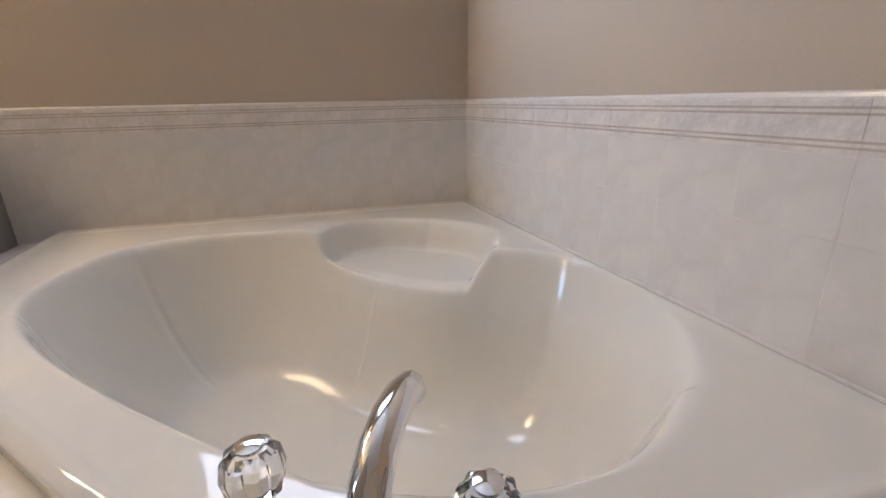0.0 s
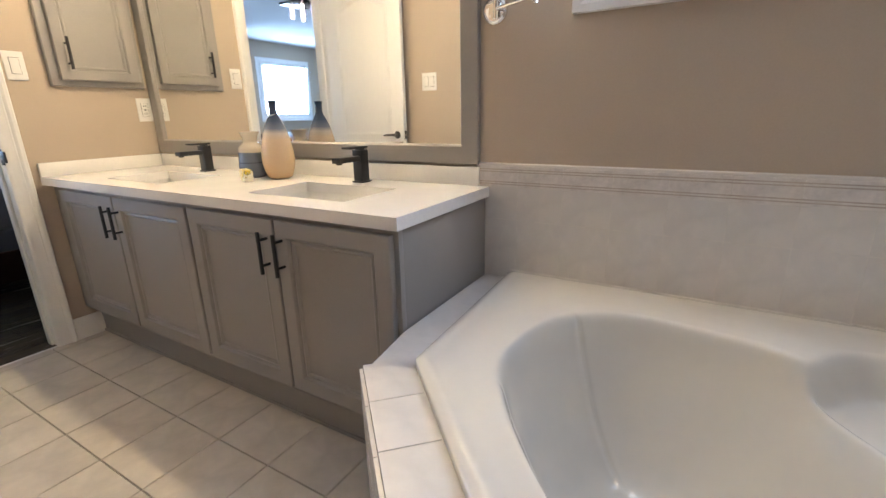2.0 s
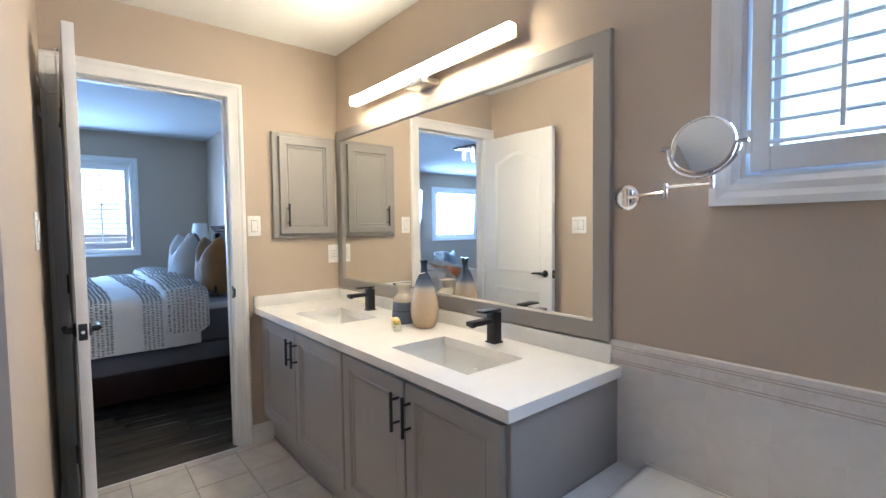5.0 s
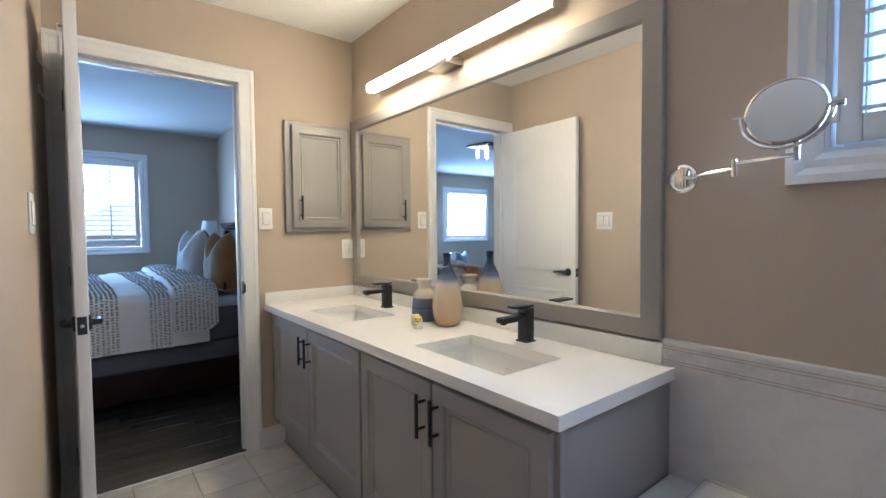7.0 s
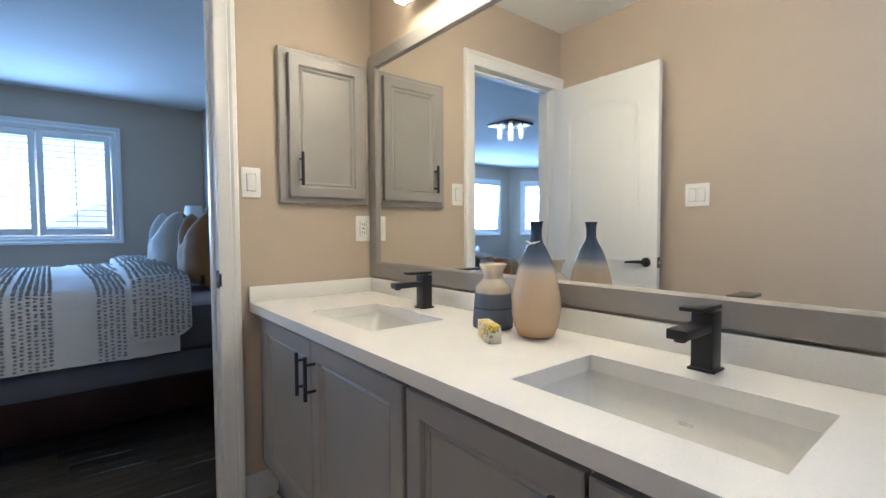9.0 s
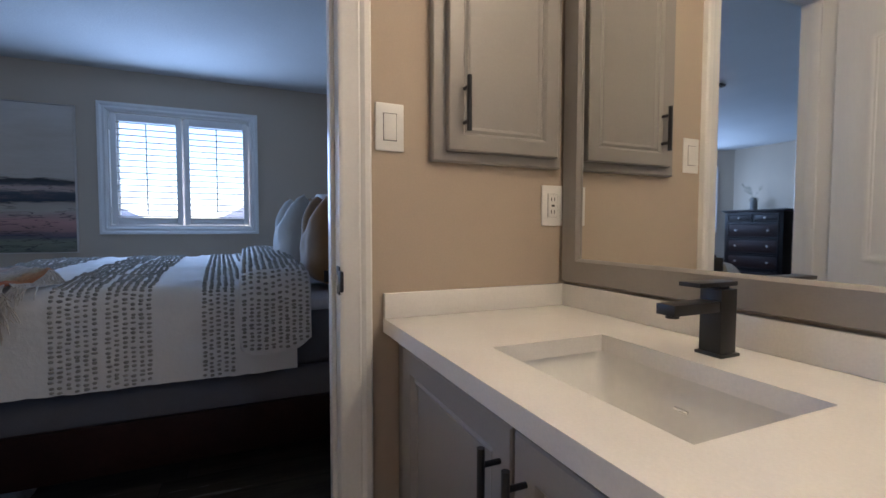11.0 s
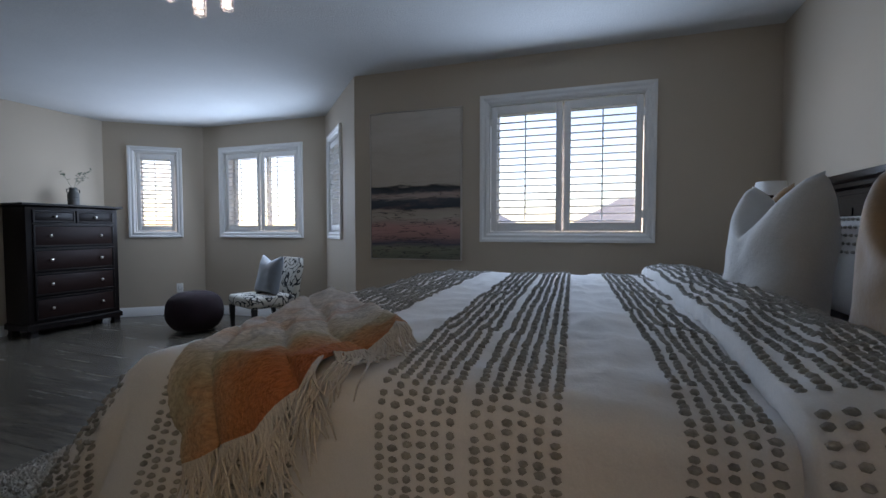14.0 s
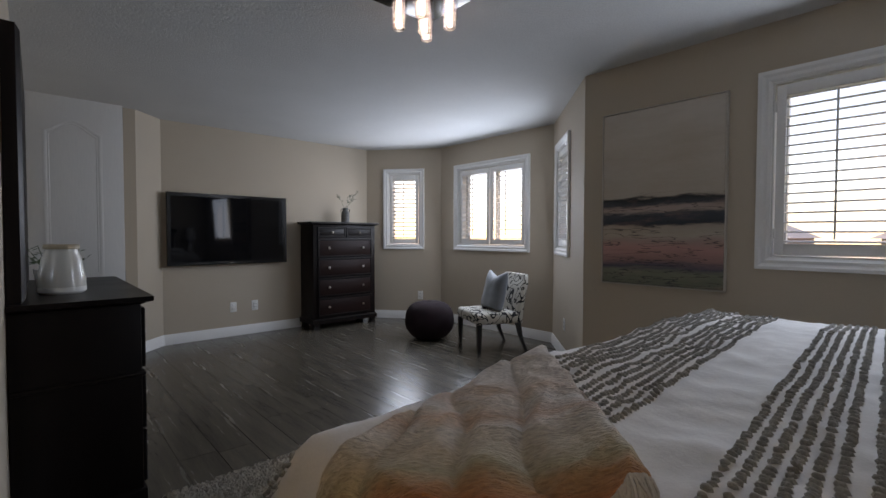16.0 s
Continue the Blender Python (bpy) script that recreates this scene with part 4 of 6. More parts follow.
mid = (SINKS[0][1] + SINKS[1][0]) / 2
for xa, xb, s in ((-2.798, mid, SINKS[0]), (mid, END, SINKS[1])):
    xl, yl = [xa, s[0], s[1], xb], [None, s[2], s[3], 1.6875]
    at = lambda i, j: (xl[i], front_y(xl[i]) if j == 0 else yl[j])
    for i in range(3):
        for j in range(3):
            if i == 1 and j == 1:
                continue
            for z in (T0, T1):
                bm.faces.new([gv(*at(*c), z) for c in ((i, j), (i + 1, j), (i + 1, j + 1), (i, j + 1))])
        bm.faces.new([gv(*at(*c), z) for c, z in (((i, 0), T0), ((i + 1, 0), T0), ((i + 1, 0), T1), ((i, 0), T1))])
    if xb == END:
        for j in range(3):
            bm.faces.new([gv(*at(3, q), z) for q, z in ((j, T0), (j + 1, T0), (j + 1, T1), (j, T1))])
    q = [(s[0], s[2]), (s[1], s[2]), (s[1], s[3]), (s[0], s[3])]
    for (x0, y0), (x1, y1) in zip(q, q[1:] + q[:1]):
        bm.faces.new([gv(x0, y0, T0), gv(x1, y1, T0), gv(x1, y1, T1), gv(x0, y0, T1)])
es = [e for e in bm.edges if all(v.co.z > T1 - 0.001 for v in e.verts) and len(e.link_faces) == 2 and e.calc_face_angle(0) > 1]
bmesh.ops.bevel(bm, geom=es, offset=0.002, segments=2, affect="EDGES")
part("worktop", bm, QUARTZ, counter, smooth=False)
part("backsplash", boxed(-2.797, -0.800, 1.667, 1.6885, 0.8315, 0.896, 0.0015), QUARTZ, counter)
part("side_splash", boxed(-2.7985, -2.779, 1.113, 1.6665, 0.8315, 0.896, 0.0015), QUARTZ, counter)

for s in SINKS:
    sx, sy = (s[0] + s[1]) / 2, (s[2] + s[3]) / 2
    sink = thing("undermount_sink", (sx, sy, T0), 0, "white ceramic rectangular undermount sink, empty", "sink", "vanity sinks")
    w, h = (s[1] - s[0]) / 2 + 0.006, (s[3] - s[2]) / 2 + 0.006
    rings = []
    for inset, z in ((-0.02, -0.0005), (0.0, -0.0005), (0.004, -0.02), (0.030, -0.10), (0.055, -0.125), (0.11, -0.135)):
        ww, hh = w - inset, h - min(inset, h - 0.02)
        r = 0.02 + max(0, inset) * 0.3
        pts = []
        for qx, qy, a0 in ((1, 1, 0), (-1, 1, 90), (-1, -1, 180), (1, -1, 270)):
            for q in range(5):
                a = radians(a0 + 90 * q / 4)
                pts.append((qx * (ww - r) + r * math.cos(a), qy * (hh - r) + r * math.sin(a), z))
        rings.append(pts)
    part("basin", skin(bmesh.new(), rings, True, False, True), CERAMIC, sink, angle=50)
    part("drain", lathe(bmesh.new(), [(0.022, -0.1345), (0.022, -0.131), (0.016, -0.130), (0.004, -0.132)], 20), CHROME, sink)
    part("overflow", boxed(-0.014, 0.014, h - 0.030, h - 0.024, -0.052, -0.046, 0.002), CHROME, sink)


def basin_tap(x, y):
    f = thing("basin_tap", (x, y, 0.831), 0, "matte black square single-lever basin tap", "faucet", "vanity taps")
    part("base", boxed(-0.026, 0.026, -0.026, 0.026, 0, 0.006, 0.001), BLACK, f)
    part("column", boxed(-0.021, 0.021, -0.021, 0.021, 0.006, 0.122, 0.0015), BLACK, f)
    part("spout", boxed(-0.019, 0.019, -0.135, -0.0212, 0.082, 0.101, 0.0015), BLACK, f)
    part("aerator", lathe(bmesh.new(), [(0.011, 0.0762), (0.011, 0.0822)], 16, (0, -0.118, 0)), BLACK, f)
    lv = part("lever", boxed(-0.021, 0.021, -0.078, 0.022, 0.128, 0.136, 0.0012), BLACK, f)
    part("lever_neck", boxed(-0.012, 0.012, -0.012, 0.012, 0.1215, 0.1285), BLACK, lv)


basin_tap(-2.235, 1.585)
basin_tap(-1.262, 1.590)

tall = thing("tall_vase", (-1.675, 1.552, 0.831), 0, "tall bottle vase glazed beige fading to dark blue", "vase")
part("body", lathe(bmesh.new(), [(0.040, 0), (0.049, 0.006), (0.059, 0.030), (0.0650, 0.060), (0.0662, 0.085), (0.0640, 0.115), (0.0575, 0.150), (0.0490, 0.185), (0.0385, 0.215), (0.0265, 0.240), (0.0185, 0.254), (0.0150, 0.266), (0.0145, 0.285), (0.0165, 0.304), (0.0195, 0.312), (0.0165, 0.312), (0.0115, 0.29)], 48, cap1=True), VASE_TALL, tall)
bow = part("ribbon", tube(bmesh.new(), [(-0.022, -0.014, 0.258), (0, -0.0185, 0.252), (0.022, -0.014, 0.258), (0, -0.019, 0.253), (-0.019, -0.017, 0.244)], 0.0024, 6), PLASTIC, tall, "thin white ribbon")
short = thing("short_vase", (-1.828, 1.540, 0.831), 0, "squat vase glazed cream over slate blue bands", "vase")
part("body", lathe(bmesh.new(), [(0.052, 0), (0.0595, 0.004), (0.0605, 0.014), (0.0585, 0.045), (0.0550, 0.085), (0.0515, 0.118), (0.0490, 0.126), (0.0380, 0.137), (0.0300, 0.146), (0.0285, 0.156), (0.0325, 0.172), (0.0405, 0.186), (0.0420, 0.189), (0.0385, 0.190), (0.0300, 0.176), (0.0240, 0.160)], 48), VASE_SHORT, short)
soap = thing("soap_box", (-1.728, 1.426, 0.831), -26, "lemon-print wrapped soap box", "soap box")
part("carton", boxed(-0.050, 0.050, -0.017, 0.017, 0, 0.046, 0.003), SOAP, soap)

# ---- wall mirror and bar light ----
wm = thing("vanity_mirror", (-1.797, 1.69, 1.42), 0, "large wall mirror in a flat grey painted frame", "mirror")
part("frame", sweep(bmesh.new(), rect(-0.992, 0.992, -0.516, 0.516), [(0.0, 0.0), (0.0, 0.019), (0.003, 0.022), (0.062, 0.022), (0.066, 0.018), (0.070, 0.012), (0.070, 0.0)], True, flat_front), CABINET, wm, "grey painted frame")
part("mirror_glass", boxed(-0.925, 0.925, -0.0095, -0.004, -0.449, 0.449), MIRROR, wm, smooth=False)
bar = thing("vanity_bar_light", (-1.79, 1.69, 2.04), 0, "long lit bar light on a brushed nickel mount", "wall light")
part("mount", boxed(-0.075, 0.075, -0.098, -0.001, -0.058, -0.0265, 0.002), NICKEL, bar, "brushed nickel canopy")
part("diffuser", boxed(-0.62, 0.62, -0.115, -0.070, -0.026, 0.020, 0.010, 3), LAMP_WHITE, bar, "glowing white acrylic bar")
part("backplate", boxed(-0.622, 0.622, -0.0698, -0.058, -0.0262, 0.0235), NICKEL, bar)
part("top_cover", boxed(-0.622, 0.622, -0.108, -0.0700, 0.0205, 0.0235), NICKEL, bar, "brushed nickel top cover")

med = thing("medicine_cabinet", (-2.80, 1.447, 1.563), 90, "small grey painted wall cabinet with panel door", "wall cabinet")
part("case", sweep(bmesh.new(), rect(-0.205, 0.205, -0.325, 0.325), [(0.0, 0.0), (0.0, 0.020), (0.004, 0.024), (0.06, 0.024), (0.06, 0.0)], True, flat_front), CABINET, med)
md = shaker_door("cabinet_door", med, -0.168, 0.178, -0.298, 0.298, -0.0455, 0.0208, 0.045)
bar_handle(md, -0.130, -0.252, -0.112, 0.0, 0.030, 0.0065)

# ---- switches and outlets ----
def wall_plate(name, loc, rz, gangs, kind, label):
    p = thing(name, loc, rz, label, "wall plate")
    w = 0.0375 + 0.023 * (gangs - 1)
    part("plate", boxed(-w, w, -0.006, -0.0003, -0.060, 0.060, 0.003), PLASTIC, p)
    for g in range(gangs):
        gx = (g - (gangs - 1) / 2) * 0.046
        # dark sheet: the shadow in the gap round each insert, put in as colour
        part("gap_shade", boxed(gx - 0.0178, gx + 0.0178, -0.0064, -0.0059, -0.0345, 0.0345), SLOT, p, "thin dark sheet standing in for the gap's shadow")
        if kind == "switch":
            part("rocker", boxed(gx - 0.0165, gx + 0.0165, -0.0095, -0.0058, -0.033, 0.033, 0.0015), PLASTIC, p)
        else:
            part("socket", boxed(gx - 0.0165, gx + 0.0165, -0.0085, -0.0058, -0.034, 0.034, 0.0015), PLASTIC, p)
            for z in (-0.019, 0.019):
                for dx in (-0.0055, 0.0055):
                    part("slot", boxed(gx + dx - 0.0012, gx + dx + 0.0012, -0.0092, -0.0084, z - 0.005, z + 0.005), SLOT, p)
            if gangs == 1 and kind == "gfci":
                part("test_button", boxed(gx - 0.005, gx + 0.005, -0.0096, -0.0084, -0.003, 0.003), SLOT, p)
    return p


wall_plate("light_switch", (-2.80, 1.132, 1.317), 90, 1, "switch", "white rocker light switch")
wall_plate("power_outlet", (-2.80, 1.637, 1.130), 90, 1, "gfci", "white bathroom outlet with test button")
wall_plate("light_switch", (-1.915, 0.205, 1.30), 180, 2, "switch", "white double rocker light switch")
for lx, ly, lz, rz in ((-5.27, -5.26, 0.345, 180), (-5.02, -5.26, 0.345, 180)):
    wall_plate("power_outlet", (lx, ly, lz), rz, 1, "outlet", "white wall outlet under the television")
wall_plate("power_outlet", (-7.565 + ds.x * 0.30, -4.39 + ds.y * 0.30, 0.345), math.degrees(math.atan2(-ds.y, -ds.x)), 1, "outlet", "white wall outlet in the window bay")
wall_plate("power_outlet", (WEST + dn.x * 0.78, -1.51 + dn.y * 0.78, 0.345), math.degrees(math.atan2(-dn.y, -dn.x)), 1, "outlet", "white wall outlet in the window bay")

# ---- swing-arm make-up mirror ----
pm = thing("makeup_mirror", (-0.752, 1.69, 1.383), 0, "round chrome make-up mirror on a folding wall arm", "mirror")
bm = lathe(bmesh.new(), [(0.040, 0.0005), (0.040, 0.010), (0.034, 0.014), (0.030, 0.012), (0.014, 0.016)], 32)
bmesh.ops.rotate(bm, verts=bm.verts, cent=(0, 0, 0), matrix=Matrix.Rotation(radians(90), 3, "X"))
part("wall_rose", bm, CHROME, pm)
part("pivot", tube(bmesh.new(), [(0.012, -0.030, -0.028), (0.012, -0.030, 0.028)], 0.008), CHROME, pm)
part("pivot_stub", tube(bmesh.new(), [(0.012, -0.012, 0), (0.012, -0.030, 0)], 0.007), CHROME, pm)
part("arm", tube(bmesh.new(), [(0.012, -0.030, 0.0), (0.165, -0.105, 0.003)], 0.0055), CHROME, pm)
part("elbow", tube(bmesh.new(), [(0.165, -0.105, -0.016), (0.165, -0.105, 0.026)], 0.0075), CHROME, pm)
part("arm", tube(bmesh.new(), [(0.165, -0.105, 0.016), (0.300, -0.150, 0.016)], 0.005), CHROME, pm)
part("stem", tube(bmesh.new(), [(0.300, -0.150, 0.002), (0.300, -0.150, 0.045)], 0.0065), CHROME, pm)
MC, MT = Vector((0.277, -0.152, 0.112)), Matrix.Rotation(radians(3), 3, "Z") @ Matrix.Rotation(radians(-13), 3, "X")
def turned(bm):
    bmesh.ops.rotate(bm, verts=bm.verts, cent=(0, 0, 0), matrix=Matrix.Rotation(radians(90), 3, "X"))
    bmesh.ops.rotate(bm, verts=bm.verts, cent=(0, 0, 0), matrix=MT)
    bmesh.ops.translate(bm, verts=bm.verts, vec=MC)
    return bm
head = part("mirror_rim", turned(lathe(bmesh.new(), [(0.071, -0.008), (0.075, -0.006), (0.077, 0.0), (0.075, 0.006), (0.071, 0.008), (0.069, 0.0)], 48, cap0=False, cap1=False)), CHROME, pm)
part("mirror_glass", turned(lathe(bmesh.new(), [(0.0715, -0.004), (0.0715, 0.004)], 48)), MIRROR, pm)
yoke = [MC + MT @ Vector((0.084 * math.cos(radians(a)), 0, 0.084 * math.sin(radians(a)))) for a in range(-180, 1, 12)]
part("yoke", tube(bmesh.new(), yoke, 0.004, 8), CHROME, pm)
for s in (-1, 1):
    part("pin", tube(bmesh.new(), [MC + MT @ Vector((s * 0.076, 0, 0)), MC + MT @ Vector((s * 0.10, 0, 0))], [0.004, 0.006], 10), CHROME, pm)


# ---- bedroom: bed ----
BX0, BX1, FOOT, HEADY = -5.70, -3.68, -0.36, 1.56
TOP = 0.835
bed = thing("bed", (-4.69, 0.6, 0), 0, "king bed with dark wood panel headboard and grey base", "bed")


def local(bm, ob):
    bmesh.ops.transform(bm, matrix=ob.matrix_basis.inverted(), verts=bm.verts)
    return bm


def bpart(name, bm, material, label="", angle=35):
    return part(name, local(bm, bed), material, bed, label, angle=angle)


bpart("mattress", boxed(BX0 + 0.02, BX1 + 0.003, FOOT + 0.02, HEADY - 0.01, 0.47, 0.735, 0.03, 3), MATTRESS, "grey mattress side")
bpart("fitted_sheet", boxed(BX0 + 0.016, BX1 + 0.009, FOOT + 0.016, HEADY - 0.006, 0.700, 0.755, 0.026, 4), SHEET, "pale lavender fitted sheet")
bpart("box_spring", boxed(BX0 + 0.02, BX1 + 0.008, FOOT + 0.02, HEADY - 0.01, 0.335, 0.469, 0.015), SKIRT, "grey fabric box spring")
for x0, x1 in ((BX1 + 0.012, BX1 + 0.04), (BX0 - 0.02, BX0 + 0.008)):
    bpart("side_rail", boxed(x0, x1, FOOT - 0.02, HEADY - 0.005, 0.16, 0.345, 0.004), RED_WOOD)
bpart("foot_rail", boxed(BX0 + 0.0085, BX1 + 0.0115, FOOT - 0.02, FOOT + 0.012, 0.16, 0.345, 0.004), RED_WOOD)
for x in (BX0 + 0.04, BX1 - 0.04):
    for y in (FOOT + 0.06, HEADY - 0.10):
        bpart("leg", lathe(bmesh.new(), [(0.026, 0.014), (0.032, 0.16)], 16, (x, y, 0)), RED_WOOD)
H0, H1 = -5.775, -3.60
bpart("headboard_panel", boxed(H0 + 0.02, H1 - 0.02, 1.585, 1.615, 0.30, 1.256), HEADBOARD, "dark espresso headboard")
for xa, w in ((H0 + 0.08, 0.315), (H0 + 0.41, 1.325), (H0 + 1.75, 0.345)):
    prof = [(0.0, 0.0), (0.0, 0.022), (0.035, 0.022), (0.040, 0.012), (0.050, 0.016), (0.056, 0.004), (0.056, 0.0)]
    o = sweep(bmesh.new(), rect(xa, xa + w, 0.62, 1.195), prof, True, lambda u, v, d: (u, 1.5855 - d, v))
    bpart("raised_panel", o, HEADBOARD)
for x in (H0 + 0.04, H1 - 0.04):
    bpart("headboard_post", boxed(x - 0.04, x + 0.04, 1.555, 1.625, 0.0, 1.255, 0.004), HEADBOARD)
crown = [(0.0, 1.255), (0.055, 1.255), (0.058, 1.275), (0.075, 1.288), (0.078, 1.305), (0.095, 1.318), (0.100, 1.345), (0.0, 1.345)]
bm = skin(bmesh.new(), [[(x, 1.635 - o, z) for o, z in crown] for x in (H0 - 0.035, H1 + 0.035)])
bpart("crown_rail", bm, HEADBOARD)


# cloth that lies on the bed and hangs over its edges
def over_edge(e, r=0.06, lean=0.05):
    """How far out and down a cloth goes, e along it from the edge; lean is the tangent of its slant."""
    phi = math.pi / 2 - math.atan(lean)
    if e < r * phi:
        return r * math.sin(e / r), r * (1 - math.cos(e / r))
    f = e - r * phi
    return r * math.sin(phi) + f * math.cos(phi), r * (1 - math.cos(phi)) + f * math.sin(phi)


def drape(u, v, lift=0.0):
    """The point of a flat-laid cloth at (u, v), once draped over the bed."""
    ex = max(0.0, u - BX1) - max(0.0, BX0 - u)
    fy = min(0.0, v - FOOT)
    x, y = min(max(u, BX0), BX1), max(v, FOOT)
    e = math.hypot(ex, fy)
    q = Vector((u * 2.2, v * 2.2, 0.3))
    wave = 0.012 * noise.noise(q) + 0.005 * noise.noise(q * 3.1) + 0.010 * (1 - abs(noise.noise(Vector((u * 3.0 + v * 2.0, v * 9.0 - u, 4.0))))) ** 6
    wave += 0.006 * (1 - abs(noise.noise(Vector((u * 8.0, v * 5.0 + u * 3.0, 9.0))))) ** 8
    puff = 0.020 * (1 - min(1, abs(u + 4.69) / 1.0) ** 4)
    if e < 1e-6:
        return Vector((x, y, TOP + puff + wave + lift))
    dx, dy = ex / e, fy / e
    foot = dy * dy
    near = float(ease((FOOT + 0.42 - v) / 0.45)) * (1 - foot)
    out, drop = over_edge(e, 0.06 + 0.05 * foot, 0.05 + 0.65 * foot + 0.16 * near)
    fold = min(1, e / 0.3) * (0.014 * noise.noise(Vector((u * 5.5 if abs(dy) > 0.5 else v * 5.5, 2.0, 0.1))) + 0.026 * (abs(dx * dy) * 2) * math.sin(9 * math.atan2(dy, abs(dx))))
    out += fold + lift
    y += dy * out - 0.10 * near * min(1.0, e / 0.4) ** 1.5
    return Vector((x + dx * out, y, TOP + wave * max(0, 1 - e / 0.12) - drop + lift * max(0, 1 - e / 0.09)))


def cloth(u0, u1, v0, v1, nu, nv, lift, thick, ragged=0.0, hem=None):
    def pt(i, j, l):
        v = v0 + (v1 - v0) * j / nv
        cut = hem(j / nv) if hem else 0.0
        u = u0 + cut + (u1 - u0 - 2 * cut) * i / nu
        if ragged and (i in (0, nu) or j in (0, nv)):
            u += ragged * noise.noise(Vector((v * 60, u * 3, 7)))
        return drape(u, v, l(u, v) if callable(l) else l)
    bm = bmesh.new()
    top = [[bm.verts.new(pt(i, j, lift)) for i in range(nu + 1)] for j in range(nv + 1)]
    low = (lambda u, v: lift(u, v) - thick) if callable(lift) else lift - thick
    bot = [[bm.verts.new(pt(i, j, low)) for i in range(nu + 1)] for j in range(nv + 1)]
    for j in range(nv):
        for i in range(nu):
            bm.faces.new((top[j][i], top[j][i + 1], top[j + 1][i + 1], top[j + 1][i]))
            bm.faces.new((bot[j][i], bot[j + 1][i], bot[j + 1][i + 1], bot[j][i + 1]))
    loop = [(i, 0) for i in range(nu)] + [(nu, j) for j in range(nv)] + [(i, nv) for i in range(nu, 0, -1)] + [(0, j) for j in range(nv, 0, -1)]
    for (i, j), (k, l) in zip(loop, loop[1:] + loop[:1]):
        bm.faces.new((top[j][i], bot[j][i], bot[l][k], top[l][k]))
    return bm


HANG = 0.385
duvet = thing("duvet", (-4.69, 0.3, 0.85), 0, "white duvet with bands of grey tufts, folded back at the pillows", "duvet")
part("cover", local(cloth(BX0 - HANG, BX1 + HANG, FOOT - 0.68, 0.98, 130, 86, 0.0, 0.022, 0.006), duvet), DUVET, duvet, angle=80)
FOLD0, FOLD1 = 0.765, 1.035


def flap_hem(t):
    """The flap's corners are rounded, and it hangs a little shorter at the pillows."""
    return 0.035 * max(0.0, abs(2 * t - 1) - 0.55) / 0.45 * abs(2 * t - 1) + 0.02 * t


def fold_lift(u, v):
    """The flap is thick and rounded at both its edges, and puffs up on top of the bed."""
    t = min(1, max(0, (v - FOLD0) / (FOLD1 - FOLD0)))
    side = max(0.0, u - BX1, BX0 - u)
    return 0.022 + 0.040 * math.sin(math.pi * (0.06 + 0.88 * t)) ** 0.6 * (1 - 0.35 * min(1, side / 0.1)) + 0.008 * noise.noise(Vector((u * 6, v * 8, 3)))


part("folded_edge", local(cloth(BX0 - HANG + 0.05, BX1 + HANG - 0.075, FOLD0, FOLD1, 110, 26, fold_lift, 0.035, 0.006, flap_hem), duvet), DUVET, duvet, angle=80)

verts, faces = [], []
trng = random.Random(11)


def tuft(u, v, l, size=1.0):
    p = drape(u, v, l)
    du, dv = drape(u + 0.004, v, l) - p, drape(u, v + 0.004, l) - p
    du, dv = du.normalized(), dv.normalized()
    n = du.cross(dv).normalized()
    a, b, h = 0.0060 * size * trng.uniform(0.8, 1.2), 0.0090 * size * trng.uniform(0.8, 1.15), 0.0075 * size
    base = len(verts)
    for ring, (s, z) in enumerate(((1.0, -0.001), (0.72, 0.8), (0.0, 1.0))):
        for k in range(6 if s else 1):
            w = math.pi / 3 * k + 0.3
            verts.append(p + du * (a * s * math.cos(w)) + dv * (b * s * math.sin(w)) + n * (h * z))
    for k in range(6):
        m = (k + 1) % 6
        faces.append((base + k, base + m, base + 6 + m, base + 6 + k))
        faces.append((base + 6 + k, base + 6 + m, base + 12))


PERIOD, BAND = 0.465, 0.31
lines = []
k = -2
while True:
    start = -0.30 + PERIOD * k
    if start > FOLD1:
        break
    for i in range(12):
        w = start + 0.0115 + 0.0248 * i + (0.014 if i > 5 else 0.0)
        if FOOT - 0.66 < w < FOLD0 + 0.10:
            lines.append((w, 0.0, HANG))
    k += 1
for i in range(10):
    lines.append((FOLD0 + 0.018 + 0.0262 * i, None, HANG - 0.08))
for w, l, hang in lines:
    cut = flap_hem((w - FOLD0) / (FOLD1 - FOLD0)) if l is None else 0.0
    u = BX0 - hang + cut + trng.uniform(0.004, 0.022)
    while u < BX1 + hang - cut - 0.006:
        wob = 0.0022 * noise.noise(Vector((u * 9, w * 40, 0)))
        skew = 0.0 if l is None else 0.047 * max(0.0, BX1 - u)
        if w - skew < FOLD0 - 0.006 or l is None:
            tuft(u + trng.uniform(-0.003, 0.003), w - skew + wob + trng.uniform(-0.0015, 0.0015), fold_lift(u, w) if l is None else l)
        u += 0.0158 if l is None else 0.0172
me = bpy.data.meshes.new("tufts")
o = duvet.matrix_basis.translation
me.from_pydata([tuple(p - o) for p in verts], [], faces)
me.materials.append(TUFT)
me.shade_smooth()
tf = new("tufting", me)
tf.parent = duvet
tagged(tf, "rows of grey cotton tufts", kind="stuff")


# ---- throw over the corner ----
throw = thing("throw_blanket", (-3.645, -0.02, 0.85), 225, "fringed orange and cream knitted throw over the bed corner", "throw blanket")
QA, QB, QC, QD = Vector((-3.86, 0.125)), Vector((-3.475, -0.185)), Vector((-3.615, -0.275)), Vector((-4.335, -0.375))
NU, NV = 150, 96
bm = bmesh.new()


